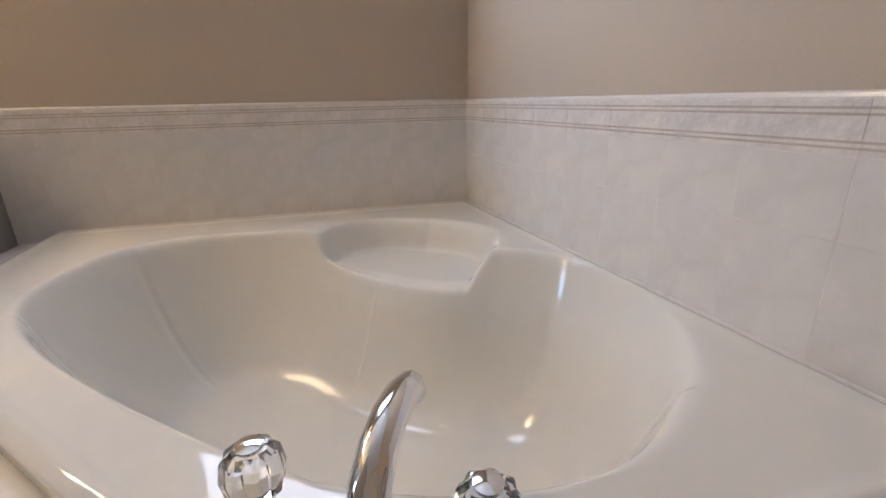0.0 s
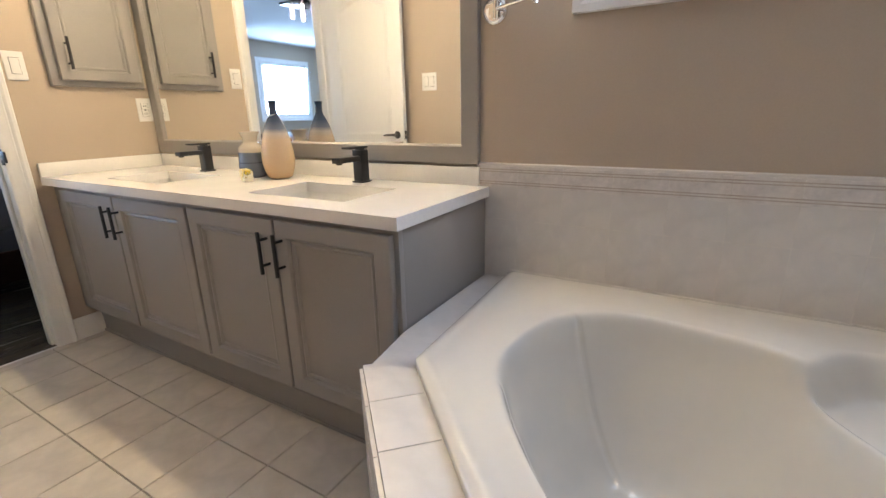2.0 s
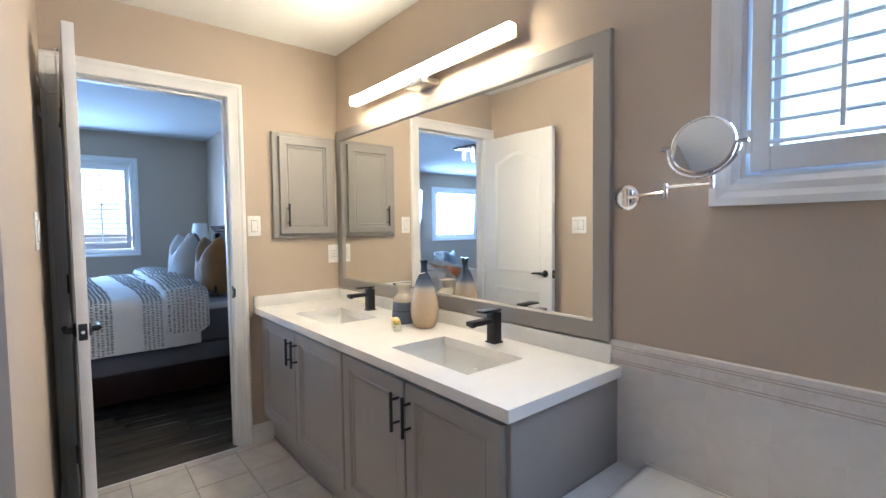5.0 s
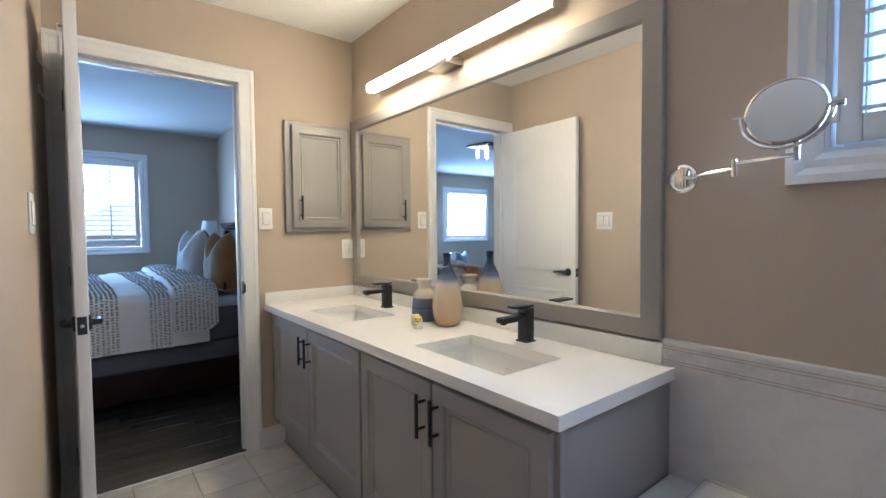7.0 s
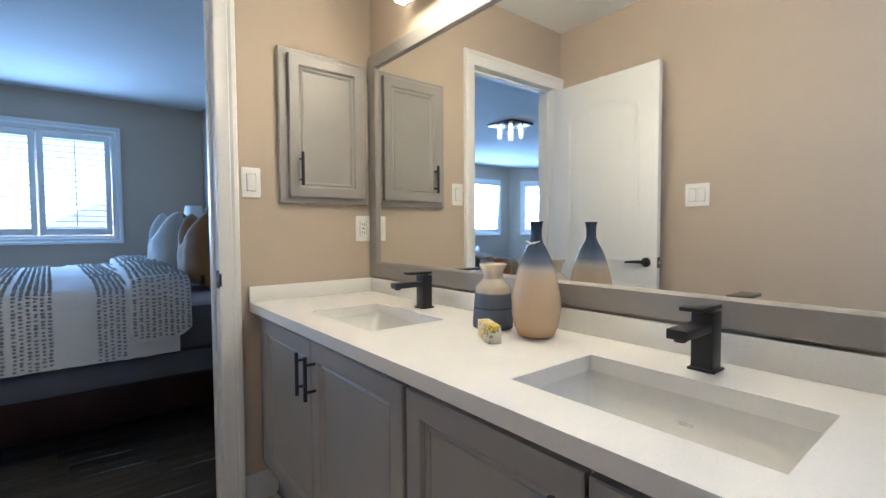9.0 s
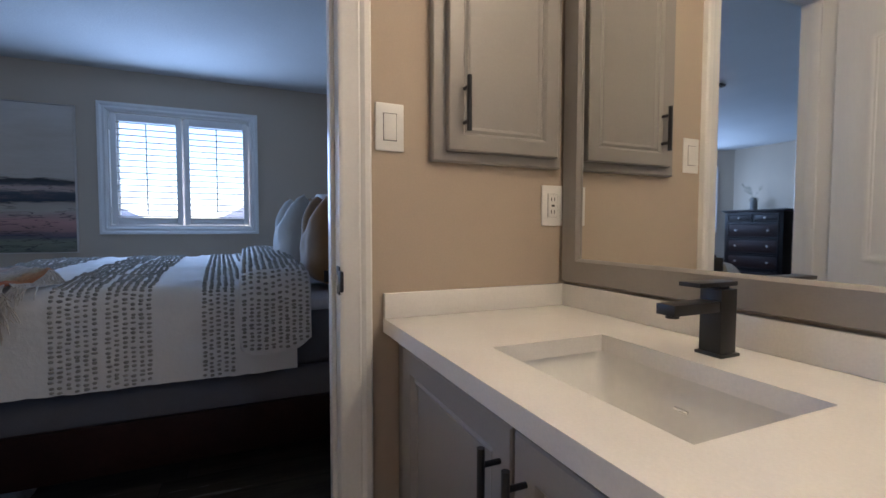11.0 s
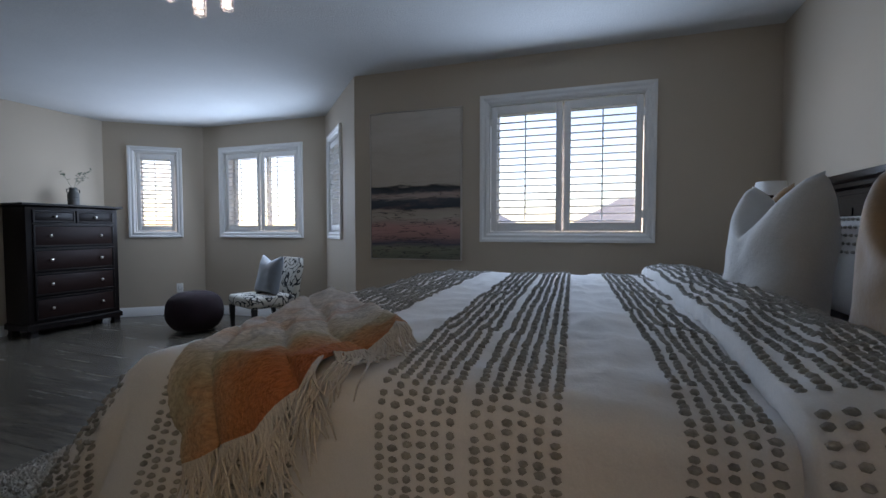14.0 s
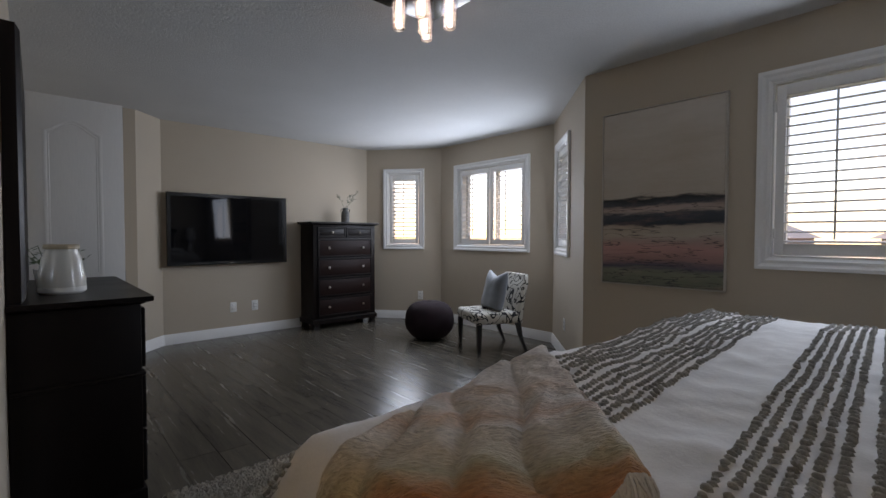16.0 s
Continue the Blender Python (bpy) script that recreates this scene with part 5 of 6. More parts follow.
def throw_pt(s, t, l):
    p = (QA * (1 - s) + QB * s) * (1 - t) + (QD * (1 - s) + QC * s) * t
    bulge = math.sin(math.pi * s) * (1 - t) ** 2
    p = p + Vector((0.035, 0.055)) * bulge + Vector((0.0, 0.012 * noise.noise(Vector((s * 9, 1, 2)))))
    w = s * 3.6 + 0.5 * noise.noise(Vector((s * 3, t * 2, 5))) + 0.35 * t * s
    ridge = 1 - abs(2 * (w - math.floor(w)) - 1)
    pleat = 0.021 * (1 - (1 - ridge) ** 3.4) * (1 - 0.5 * t)
    pleat += 0.005 * noise.noise(Vector((s * 8, t * 8, 1))) + 0.0015 * noise.noise(Vector((s * 60, t * 60, 4)))
    roll = 0.020 * math.exp(-(s / 0.10) ** 2) * (1 - 0.6 * t)
    return drape(p.x, p.y, 0.014 + pleat + roll + l)


top = [[bm.verts.new(throw_pt(i / NU, j / NV, 0)) for i in range(NU + 1)] for j in range(NV + 1)]
bot = [[bm.verts.new(throw_pt(i / NU, j / NV, -0.009)) for i in range(NU + 1)] for j in range(NV + 1)]
for j in range(NV):
    for i in range(NU):
        bm.faces.new((top[j][i], top[j][i + 1], top[j + 1][i + 1], top[j + 1][i]))
        bm.faces.new((bot[j][i], bot[j + 1][i], bot[j + 1][i + 1], bot[j][i + 1]))
loop = [(i, 0) for i in range(NU)] + [(NU, j) for j in range(NV)] + [(i, NV) for i in range(NU, 0, -1)] + [(0, j) for j in range(NV, 0, -1)]
for (i, j), (k, l) in zip(loop, loop[1:] + loop[:1]):
    bm.faces.new((top[j][i], bot[j][i], bot[l][k], top[l][k]))
part("knit", local(bm, throw), THROW, throw, angle=80)
bm = bmesh.new()
frng = random.Random(3)
for i in range(230):
    s = i / 229
    p0 = throw_pt(s, 0.0, -0.002)
    inward = (throw_pt(s, 0.05, 0) - throw_pt(s, 0.0, 0)).normalized()
    side = (throw_pt(min(1, s + 0.02), 0, 0) - throw_pt(max(0, s - 0.02), 0, 0)).normalized()
    length = frng.uniform(0.07, 0.15)
    pts = [p0]
    d = -inward
    sway = frng.uniform(-0.9, 0.9)
    for q in range(1, 6):
        d = (d * 0.8 + Vector((0.10, 0.0, -0.75)) * 0.45 + side * sway * 0.3 + Vector((frng.uniform(-.3, .3), frng.uniform(-.3, .3), 0))).normalized()
        w = pts[-1] + d * length / 5
        if w.x < BX1 + 0.03:
            w.z = max(w.z, TOP + 0.022)
        else:
            w.x = max(w.x, BX1 + 0.073)
        pts.append(w)
    tube(bm, pts, [0.0024, 0.0024, 0.0022, 0.002, 0.0018, 0.0012], 5)
fr = part("fringe", local(bm, throw), FRINGE, throw, "cream wool fringe")


# ---- pillows ----
def pillow_mesh(w, h, d, chop=0.0, ears=0.04, seed=1, n=26):
    """An upright cushion facing -y, its foot at z = 0; chop presses a dent into the top edge."""
    bm = bmesh.new()
    sides = []
    for s in (-1, 1):
        g = []
        for j in range(n + 1):
            row = []
            for i in range(n + 1):
                a, b = -1 + 2 * i / n, -1 + 2 * j / n
                x = w / 2 * a * (1 - ears * (1 - b * b) * 0.9)
                z = h / 2 * b * (1 - ears * (1 - a * a) * 0.9)
                th = d / 2 * (max(0, 1 - abs(a) ** 3.2) ** 0.55) * (max(0, 1 - abs(b) ** (3.2 if b > 0 else 9)) ** 0.55)
                th *= 1 + 0.10 * noise.noise(Vector((a * 2.2, b * 2.2, seed)))
                up = max(0, (b + 1) / 2) ** 2.2
                z -= chop * up * max(0.0, 1 - abs(a) / 0.86) ** 1.15
                y = s * th - 0.03 * up * chop * 4
                row.append((x, y, z + h / 2))
            g.append(row)
        sides.append(g)
    vs = {}
    def vert(s, i, j):
        edge = i in (0, n) or j in (0, n)
        key = (0 if edge else s, i, j)
        if key not in vs:
            vs[key] = bm.verts.new(sides[s][j][i])
        return vs[key]
    for s in (0, 1):
        for j in range(n):
            for i in range(n):
                f = [vert(s, i, j), vert(s, i + 1, j), vert(s, i + 1, j + 1), vert(s, i, j + 1)]
                bm.faces.new(f if s == 0 else f[::-1])
    return bm


def cushion(name, loc, rz, lean, w, h, d, chop, material, label, seed):
    c = thing(name, loc, rz, label, "cushion")
    bm = pillow_mesh(w, h, d, chop, 0.07, seed)
    bmesh.ops.rotate(bm, verts=bm.verts, cent=(0, 0, 0), matrix=Matrix.Rotation(radians(-lean), 3, "X"))
    part("cover", bm, material, c, angle=70)
    return c


m1 = cushion("cushion", (-4.085, 1.165, 0.775), 4, 4, 0.44, 0.47, 0.23, 0.18, MUSTARD, "mustard velvet cushion with a chopped top", 1)
part("tag", boxed(0.215, 0.221, -0.05, -0.028, 0.03, 0.085, 0.001), LEATHER, m1, "dark leather tag")
cushion("cushion", (-4.72, 1.055, 0.775), 5, 7, 0.48, 0.49, 0.23, 0.17, LINEN_WHITE, "white linen cushion with a chopped top", 2)
m2 = cushion("cushion", (-5.24, 1.20, 0.768), -6, 7, 0.50, 0.51, 0.22, 0.15, MUSTARD, "mustard velvet cushion with a chopped top", 5)
part("strap", boxed(0.12, 0.16, -0.02, 0.0, 0.34, 0.47, 0.004), LEATHER, m2, "brown leather strap")
for x, sd in ((-4.31, 3), (-5.12, 4)):
    sh = cushion("pillow", (x, 1.442, 0.765), 0, 3, 0.70, 0.40, 0.21, 0.0, DUVET, "white pillow sham with rows of grey tufts", sd)
    vv, ff = [], []
    for row in range(6):
        for col in range(22):
            a, b = -0.88 + 1.76 * col / 21, (-0.78 if row == 0 else 0.10 + 0.15 * row)
            th = 0.105 * (max(0, 1 - abs(a) ** 3.2) ** 0.55) * (max(0, 1 - abs(b) ** 3.2) ** 0.55)
            p = Matrix.Rotation(radians(-3), 3, "X") @ Vector((0.35 * a, -th - 0.002, 0.20 * b + 0.20))
            i0 = len(vv)
            for s_, y_ in ((1, 0.003), (0.6, -0.004)):
                for q in range(6):
                    vv.append(p + Vector((0.010 * s_ * math.cos(q * 1.047), y_, 0.007 * s_ * math.sin(q * 1.047))))
            ff += [(i0 + q, i0 + (q + 1) % 6, i0 + 6 + (q + 1) % 6, i0 + 6 + q) for q in range(6)] + [tuple(range(i0 + 6, i0 + 12))]
    tm = bpy.data.meshes.new("tufts")
    tm.from_pydata([tuple(p) for p in vv], [], ff)
    tm.materials.append(TUFT)
    t = new("tufting", tm)
    t.parent = sh
    t["kind"] = "stuff"


# ---- nightstands and lamp ----
def nightstand(x, label):
    n = thing("nightstand", (x, 1.44, 0), 0, label, "nightstand", "bedside tables")
    part("body", boxed(-0.27, 0.27, -0.19, 0.19, 0.10, 0.60, 0.004), DARK_WOOD, n)
    part("top", boxed(-0.295, 0.295, -0.215, 0.20, 0.6005, 0.625, 0.006), DARK_WOOD, n)
    for z in (0.13, 0.36):
        dr = part("drawer", boxed(-0.25, 0.25, -0.208, -0.1905, z, z + 0.21, 0.004), DARK_WOOD, n)
        part("knob", lathe(bmesh.new(), [(0.006, 0), (0.013, 0.012), (0.013, 0.02), (0.004, 0.024)], 14, (0, 0, 0)), NICKEL, dr).matrix_basis = pose(0, -0.208, z + 0.105, 90)
    for sx in (-0.24, 0.24):
        for sy in (-0.16, 0.16):
            part("foot", boxed(sx - 0.03, sx + 0.03, sy - 0.03, sy + 0.03, 0.002, 0.0995, 0.004), DARK_WOOD, n)


nightstand(-3.31, "dark wood nightstand beside the bed")
nightstand(-6.12, "dark wood nightstand under the table lamp")
lamp = thing("table_lamp", (-6.08, 1.48, 0.625), 0, "table lamp with a white cone shade", "table lamp")
part("base", lathe(bmesh.new(), [(0.07, 0.0), (0.075, 0.01), (0.05, 0.06), (0.06, 0.18), (0.065, 0.28), (0.03, 0.38), (0.012, 0.42), (0.012, 0.60)], 28), CERAMIC, lamp)
part("shade", lathe(bmesh.new(), [(0.120, 0.47), (0.075, 0.755), (0.073, 0.755), (0.118, 0.47)], 36, cap0=False, cap1=False), SHADE, lamp, "white fabric shade")

# ---- pictures ----
def framed_print(x0, x1, z0, z1, shapes, label):
    a = thing("framed_print", ((x0 + x1) / 2, 1.655, z0), 0, label, "framed print", "prints over the bed")
    w, h = (x1 - x0) / 2, z1 - z0
    part("frame", sweep(bmesh.new(), rect(-w, w, 0, h), [(0.0, 0.001), (0.0, 0.030), (0.018, 0.030), (0.018, 0.001)], True, flat_front), FRAME_WOOD, a)
    part("print", boxed(-w + 0.017, w - 0.017, -0.012, -0.004, 0.017, h - 0.017), PAPER, a, smooth=False)
    for k, (nm, pts, material) in enumerate(shapes):
        bm = bmesh.new()
        y = -0.0125 - 0.0006 * k
        vs = [bm.verts.new((px * (2 * w - 0.036) - w + 0.018, y, 0.018 + pz * (h - 0.036))) for px, pz in pts]
        bm.faces.new(vs)
        bmesh.ops.triangulate(bm, faces=bm.faces)
        part(nm, bm, material, a, smooth=False)
    g = part("glass", boxed(-w + 0.018, w - 0.018, -0.0195, -0.0175, 0.018, h - 0.018), GLASS, a, smooth=False)
    g.visible_shadow = False
    return a


def disc(cx, cz, rx, rz, n=28):
    return [(cx + rx * math.cos(2 * math.pi * i / n), cz + rz * math.sin(2 * math.pi * i / n)) for i in range(n)]


def hill(tops, floor):
    n = 24
    out = [(0.02, floor), (0.98, floor)]
    for i in range(n + 1):
        t = 1 - i / n
        q = t * (len(tops) - 1)
        j = min(int(q), len(tops) - 2)
        f = q - j
        f = f * f * (3 - 2 * f)
        out.append((0.02 + 0.96 * t, tops[j] * (1 - f) + tops[j + 1] * f))
    return out


framed_print(-5.20, -4.665, 1.43, 2.06, [
    ("ochre_sun", disc(0.62, 0.78, 0.13, 0.11), P_SUN), ("rust_hills", hill([0.54, 0.46, 0.52, 0.47, 0.56, 0.50], 0.30), P_RUST),
    ("white_dune", hill([0.30, 0.33, 0.38, 0.44, 0.47], 0.10), PAPER), ("pink_dune", hill([0.14, 0.17, 0.24, 0.33, 0.40], 0.04), P_PINK), ("slate_hill", hill([0.21, 0.15, 0.09, 0.05], 0.04), P_SLATE)],
    "framed abstract desert print with an ochre sun")
framed_print(-4.605, -4.07, 1.43, 2.06, [
    ("ochre_sun", disc(0.36, 0.86, 0.20, 0.13), P_SUN), ("slate_hills", hill([0.34, 0.29, 0.35, 0.36, 0.28, 0.24], 0.12), P_SLATE),
    ("pink_dune", hill([0.16, 0.22, 0.36, 0.60, 0.74], 0.08), P_PINK), ("white_dune", hill([0.20, 0.14, 0.12, 0.10, 0.10], 0.02), PAPER),
    ("slate_sweep", [(0.36, 0.50), (0.55, 0.62), (0.80, 0.72), (0.98, 0.84), (0.98, 0.98), (0.80, 0.84), (0.60, 0.72)], P_SLATE)],
    "framed abstract desert print with a pink dune")

pt = thing("abstract_painting", (WEST, -0.93, 0.853), 90, "tall abstract landscape canvas in beige, black and pink", "painting")
part("canvas", boxed(-0.400, 0.400, -0.034, -0.001, 0.006, 1.228), PAINTING, pt, smooth=False)
part("float_frame", sweep(bmesh.new(), rect(-0.410, 0.410, -0.004, 1.238), [(0.0, 0.001), (0.0, 0.038), (0.006, 0.038), (0.006, 0.001)], True, flat_front), FRAME_WOOD, pt)

# ---- chest of drawers ----
def bun_knob(parent, x, y, z, material=NICKEL, r=0.015):
    k = part("knob", lathe(bmesh.new(), [(r * 0.45, 0), (r * 0.5, 0.010), (r, 0.016), (r * 0.9, 0.024), (r * 0.3, 0.028)], 14), material, parent, "round nickel knob")
    k.matrix_basis = pose(x, y, z, 90)


chest = thing("chest_of_drawers", (-6.31, -5.06, 0), 180, "tall espresso wood chest of six drawers", "chest of drawers")
part("carcass", boxed(-0.455, 0.455, -0.185, 0.175, 0.10, 1.335, 0.004), DARK_WOOD, chest)
part("top", skin(bmesh.new(), [[(-x, -y, z), (x, -y, z), (x, 0.18, z), (-x, 0.18, z)] for x, y, z in ((0.457, 0.19, 1.3355), (0.47, 0.205, 1.343), (0.497, 0.225, 1.352), (0.497, 0.225, 1.372))]), DARK_WOOD, chest, smooth=False)
part("plinth", skin(bmesh.new(), [[(-x, -y, z), (x, -y, z), (x, 0.178, z), (-x, 0.178, z)] for x, y, z in ((0.475, 0.205, 0.075), (0.475, 0.205, 0.125), (0.457, 0.188, 0.14))]), DARK_WOOD, chest, smooth=False)
for sx in (-1, 1):
    for sy in (-0.165, 0.14):
        part("bracket_foot", skin(bmesh.new(), [[(sx * 0.415 - a, sy - a, z), (sx * 0.415 + a, sy - a, z), (sx * 0.415 + a, sy + a, z), (sx * 0.415 - a, sy + a, z)] for a, z in ((0.038, 0.002), (0.030, 0.04), (0.036, 0.0745))]), DARK_WOOD, chest, smooth=False)


def drawer_front(parent, x0, x1, z0, z1, y, knobs):
    prof = [(0.0, 0.0), (0.0, 0.014), (0.004, 0.018), (0.018, 0.018), (0.022, 0.012), (0.026, 0.012), (0.03, 0.0)]
    d = part("drawer", sweep(bmesh.new(), rect(x0, x1, z0, z1), prof, True, lambda u, v, dd: (u, y - dd, v)), DARK_WOOD, parent)
    part("drawer_panel", boxed(x0 + 0.024, x1 - 0.024, y - 0.013, y - 0.0005, z0 + 0.024, z1 - 0.024, 0.002), RED_WOOD if (z1 - z0) > 0.15 else DARK_WOOD, d)
    for kx in knobs:
        bun_knob(d, kx, y - 0.013, (z0 + z1) / 2)


drawer_front(chest, -0.40, -0.006, 1.175, 1.305, -0.1855, [-0.20])
drawer_front(chest, 0.006, 0.40, 1.175, 1.305, -0.1855, [0.20])
for i in range(4):
    z = 0.165 + 0.2515 * i
    drawer_front(chest, -0.40, 0.40, z, z + 0.238, -0.1855, [-0.25, 0.25])

jug = thing("ribbed_jug", (-6.41, -5.05, 1.372), 0, "small dark ribbed jug with a leafy sprig", "vase")
rings = []
for r, z in ((0.048, 0.0), (0.054, 0.01), (0.053, 0.05), (0.056, 0.055), (0.053, 0.09), (0.056, 0.095), (0.054, 0.13), (0.042, 0.155), (0.034, 0.17), (0.036, 0.195), (0.042, 0.20), (0.030, 0.198)):
    rings.append([(r * math.cos(a), r * math.sin(a), z) for a in [2 * math.pi * q / 28 for q in range(28)]])
part("body", skin(bmesh.new(), rings), surface("grey_stoneware", (0.09, 0.09, 0.085), 0.5, vary=0.25, scale=20), jug)
for s in (-1, 1):
    part("handle", tube(bmesh.new(), [(s * 0.036, 0, 0.185), (s * 0.066, 0, 0.18), (s * 0.068, 0, 0.15), (s * 0.050, 0, 0.14)], 0.005, 8), BLACK, jug)


def sprig(parent, tips, seed, material, size=0.02):
    r = random.Random(seed)
    for tip in tips:
        base, tip = Vector((0, 0, 0.17)), Vector(tip)
        pts = [base, base.lerp(tip, 0.5) + Vector((0, 0, 0.03)), tip]
        st = part("stem", tube(bmesh.new(), pts, [0.002, 0.0016, 0.001], 5), material, parent)
        bm = bmesh.new()
        for k in range(9):
            f = 0.35 + 0.65 * k / 8
            p = base.lerp(tip, f) + Vector((0, 0, 0.03 * math.sin(math.pi * f)))
            d = Vector((r.uniform(-1, 1), r.uniform(-1, 1), r.uniform(-0.2, 0.9))).normalized()
            side = d.cross(Vector((0, 0, 1))).normalized() * size * 0.35
            nrm = side.cross(d).normalized() * size * 0.1
            q = [p, p + d * size * 0.5 + side + nrm, p + d * size, p + d * size * 0.5 - side + nrm, p + d * size * 0.5 - nrm * 0.5]
            v5 = [bm.verts.new(c) for c in q]
            bm.faces.new((v5[0], v5[1], v5[4]))
            bm.faces.new((v5[1], v5[2], v5[4]))
            bm.faces.new((v5[2], v5[3], v5[4]))
            bm.faces.new((v5[3], v5[0], v5[4]))
        part("leaves", bm, material, st)


sprig(jug, [(0.13, 0.0, 0.36), (-0.18, 0.03, 0.42), (-0.10, -0.03, 0.37), (-0.13, 0.02, 0.33)], 2, LEAF_GREY, 0.035)

# ---- television ----
tv = thing("television", (-4.985, -5.26, 1.265), 180, "large flat black television hung on the wall", "television")
part("back", boxed(-0.52, 0.52, -0.045, -0.001, -0.30, 0.30, 0.01), TV_BODY, tv)
part("bezel", sweep(bmesh.new(), rect(-0.655, 0.655, -0.40, 0.40), [(0.0, 0.045), (0.0, 0.088), (0.004, 0.092), (0.036, 0.090), (0.038, 0.084), (0.038, 0.045)], True, flat_front), TV_BODY, tv)
part("screen", boxed(-0.619, 0.619, -0.086, -0.0455, -0.364, 0.364), TV_SCREEN, tv, smooth=False)
part("badge", boxed(-0.025, 0.025, -0.0925, -0.0905, -0.386, -0.380), CHROME, tv)

# ---- ottoman ----
ott = thing("knitted_pouf", (-6.70, -3.63, 0.002), 0, "round burgundy knitted floor pouf", "pouf")
rings = []
for k in range(22):
    a = -math.pi / 2 + math.pi * k / 21
    r = 0.285 * max(0.04, math.cos(a) ** 0.55 if math.cos(a) > 0 else 0.04)
    z = 0.215 + 0.215 * math.sin(a)
    rings.append([(r * (1 + 0.016 * math.sin(k * 2.6 + q * math.pi)) * math.cos(2 * math.pi * q / 96), r * (1 + 0.016 * math.sin(k * 2.6 + q * math.pi)) * math.sin(2 * math.pi * q / 96), z) for q in range(96)])
part("knit_cover", skin(bmesh.new(), rings), BURGUNDY, ott, angle=80)
part("drawn_centre", lathe(bmesh.new(), [(0.012, 0.422), (0.020, 0.434), (0.008, 0.440)], 14), BURGUNDY, ott)

# ---- slipper chair and cushion ----
chair = thing("slipper_chair", (-6.875, -2.845, 0.002), 67, "armless slipper chair in black scroll on cream fabric", "chair")
part("seat", boxed(-0.285, 0.285, -0.27, 0.20, 0.30, 0.415, 0.035, 4), SCROLL, chair)
bm = bmesh.new()
rings = []
for k in range(11):
    t = k / 10
    z = 0.30 + 0.49 * t
    y = 0.215 + 0.10 * t ** 1.4
    w = 0.275 - 0.02 * t - (0.03 * ((t - 0.85) / 0.15) ** 2 if t > 0.85 else 0)
    th = 0.045 * (1 if t < 0.9 else 0.75)
    pts = []
    for q in range(20):
        a = 2 * math.pi * q / 20
        ca, sa = math.cos(a), math.sin(a)
        pts.append((w * math.copysign(abs(ca) ** 0.35, ca), y + th * math.copysign(abs(sa) ** 0.6, sa) + 0.02 * (1 - abs(ca)), z))
    rings.append(pts)
part("backrest", skin(bm, rings), SCROLL, chair, angle=60)
for sx in (-1, 1):
    part("leg", skin(bmesh.new(), [[(sx * 0.255 - a, -0.235 - a, z), (sx * 0.255 + a, -0.235 - a, z), (sx * 0.255 + a, -0.235 + a, z), (sx * 0.255 - a, -0.235 + a, z)] for a, z in ((0.014, 0.0), (0.024, 0.305))]), BLACK, chair, smooth=False)
    part("leg", skin(bmesh.new(), [[(sx * 0.25 - a, y - a, z), (sx * 0.25 + a, y - a, z), (sx * 0.25 + a, y + a, z), (sx * 0.25 - a, y + a, z)] for a, y, z in ((0.013, 0.30, 0.0), (0.018, 0.235, 0.15), (0.024, 0.20, 0.305))]), BLACK, chair, smooth=False)
cushion("cushion", (-6.87, -2.83, 0.415), 67, 14, 0.44, 0.42, 0.15, 0.06, SATIN_GREY, "grey-blue satin cushion on the slipper chair", 8)

# ---- long dresser with mirror, jar and plant ----
dresser = thing("dresser", (-3.20, -2.49, 0), -90, "long espresso dresser with drawers beside the closet", "dresser")
part("carcass", boxed(-0.58, 0.58, -0.415, -0.004, 0.10, 0.905, 0.004), DARK_WOOD, dresser)
part("top", skin(bmesh.new(), [[(-x, -y, z), (x, -y, z), (x, -0.003, z), (-x, -0.003, z)] for x, y, z in ((0.585, 0.42, 0.9055), (0.60, 0.435, 0.913), (0.625, 0.455, 0.92), (0.625, 0.455, 0.94))]), DARK_WOOD, dresser, smooth=False)
part("waist_moulding", boxed(-0.595, 0.595, -0.428, -0.004, 0.60, 0.618, 0.005), DARK_WOOD, dresser)
part("plinth", boxed(-0.595, 0.595, -0.428, -0.004, 0.05, 0.115, 0.006), DARK_WOOD, dresser)
for sx in (-0.54, 0.54):
    for sy in (-0.38, -0.05):
        part("foot", boxed(sx - 0.035, sx + 0.035, sy - 0.03, sy + 0.03, 0.002, 0.0495, 0.004), DARK_WOOD, dresser)
for c in range(2):
    xa = -0.555 + 0.558 * c
    for z0, z1 in ((0.13, 0.355), (0.365, 0.59), (0.63, 0.885)):
        drawer_front(dresser, xa, xa + 0.55, z0, z1, -0.4155, [xa + 0.14, xa + 0.41])
dm = thing("dresser_mirror", (-3.20, -2.45, 0.94), -90, "dark wood framed mirror standing on the dresser", "mirror")
part("frame", sweep(bmesh.new(), rect(-0.54, 0.54, 0.0, 1.03), [(0.0, 0.003), (0.0, 0.045), (0.02, 0.058), (0.06, 0.05), (0.085, 0.035), (0.085, 0.003)], True, flat_front), DARK_WOOD, dm)
part("mirror_glass", boxed(-0.46, 0.46, -0.022, -0.012, 0.08, 0.95), MIRROR, dm, smooth=False)
jar = thing("storage_jar", (-3.372, -2.245, 0.94), 0, "cream ceramic jar with a pale wood lid", "jar")
part("body", lathe(bmesh.new(), [(0.078, 0), (0.086, 0.01), (0.083, 0.08), (0.070, 0.155), (0.058, 0.185), (0.058, 0.195)], 36), JAR, jar)
part("band", lathe(bmesh.new(), [(0.0815, 0.004), (0.0868, 0.011), (0.0858, 0.03), (0.084, 0.03)], 36, cap0=False, cap1=False), CERAMIC, jar)
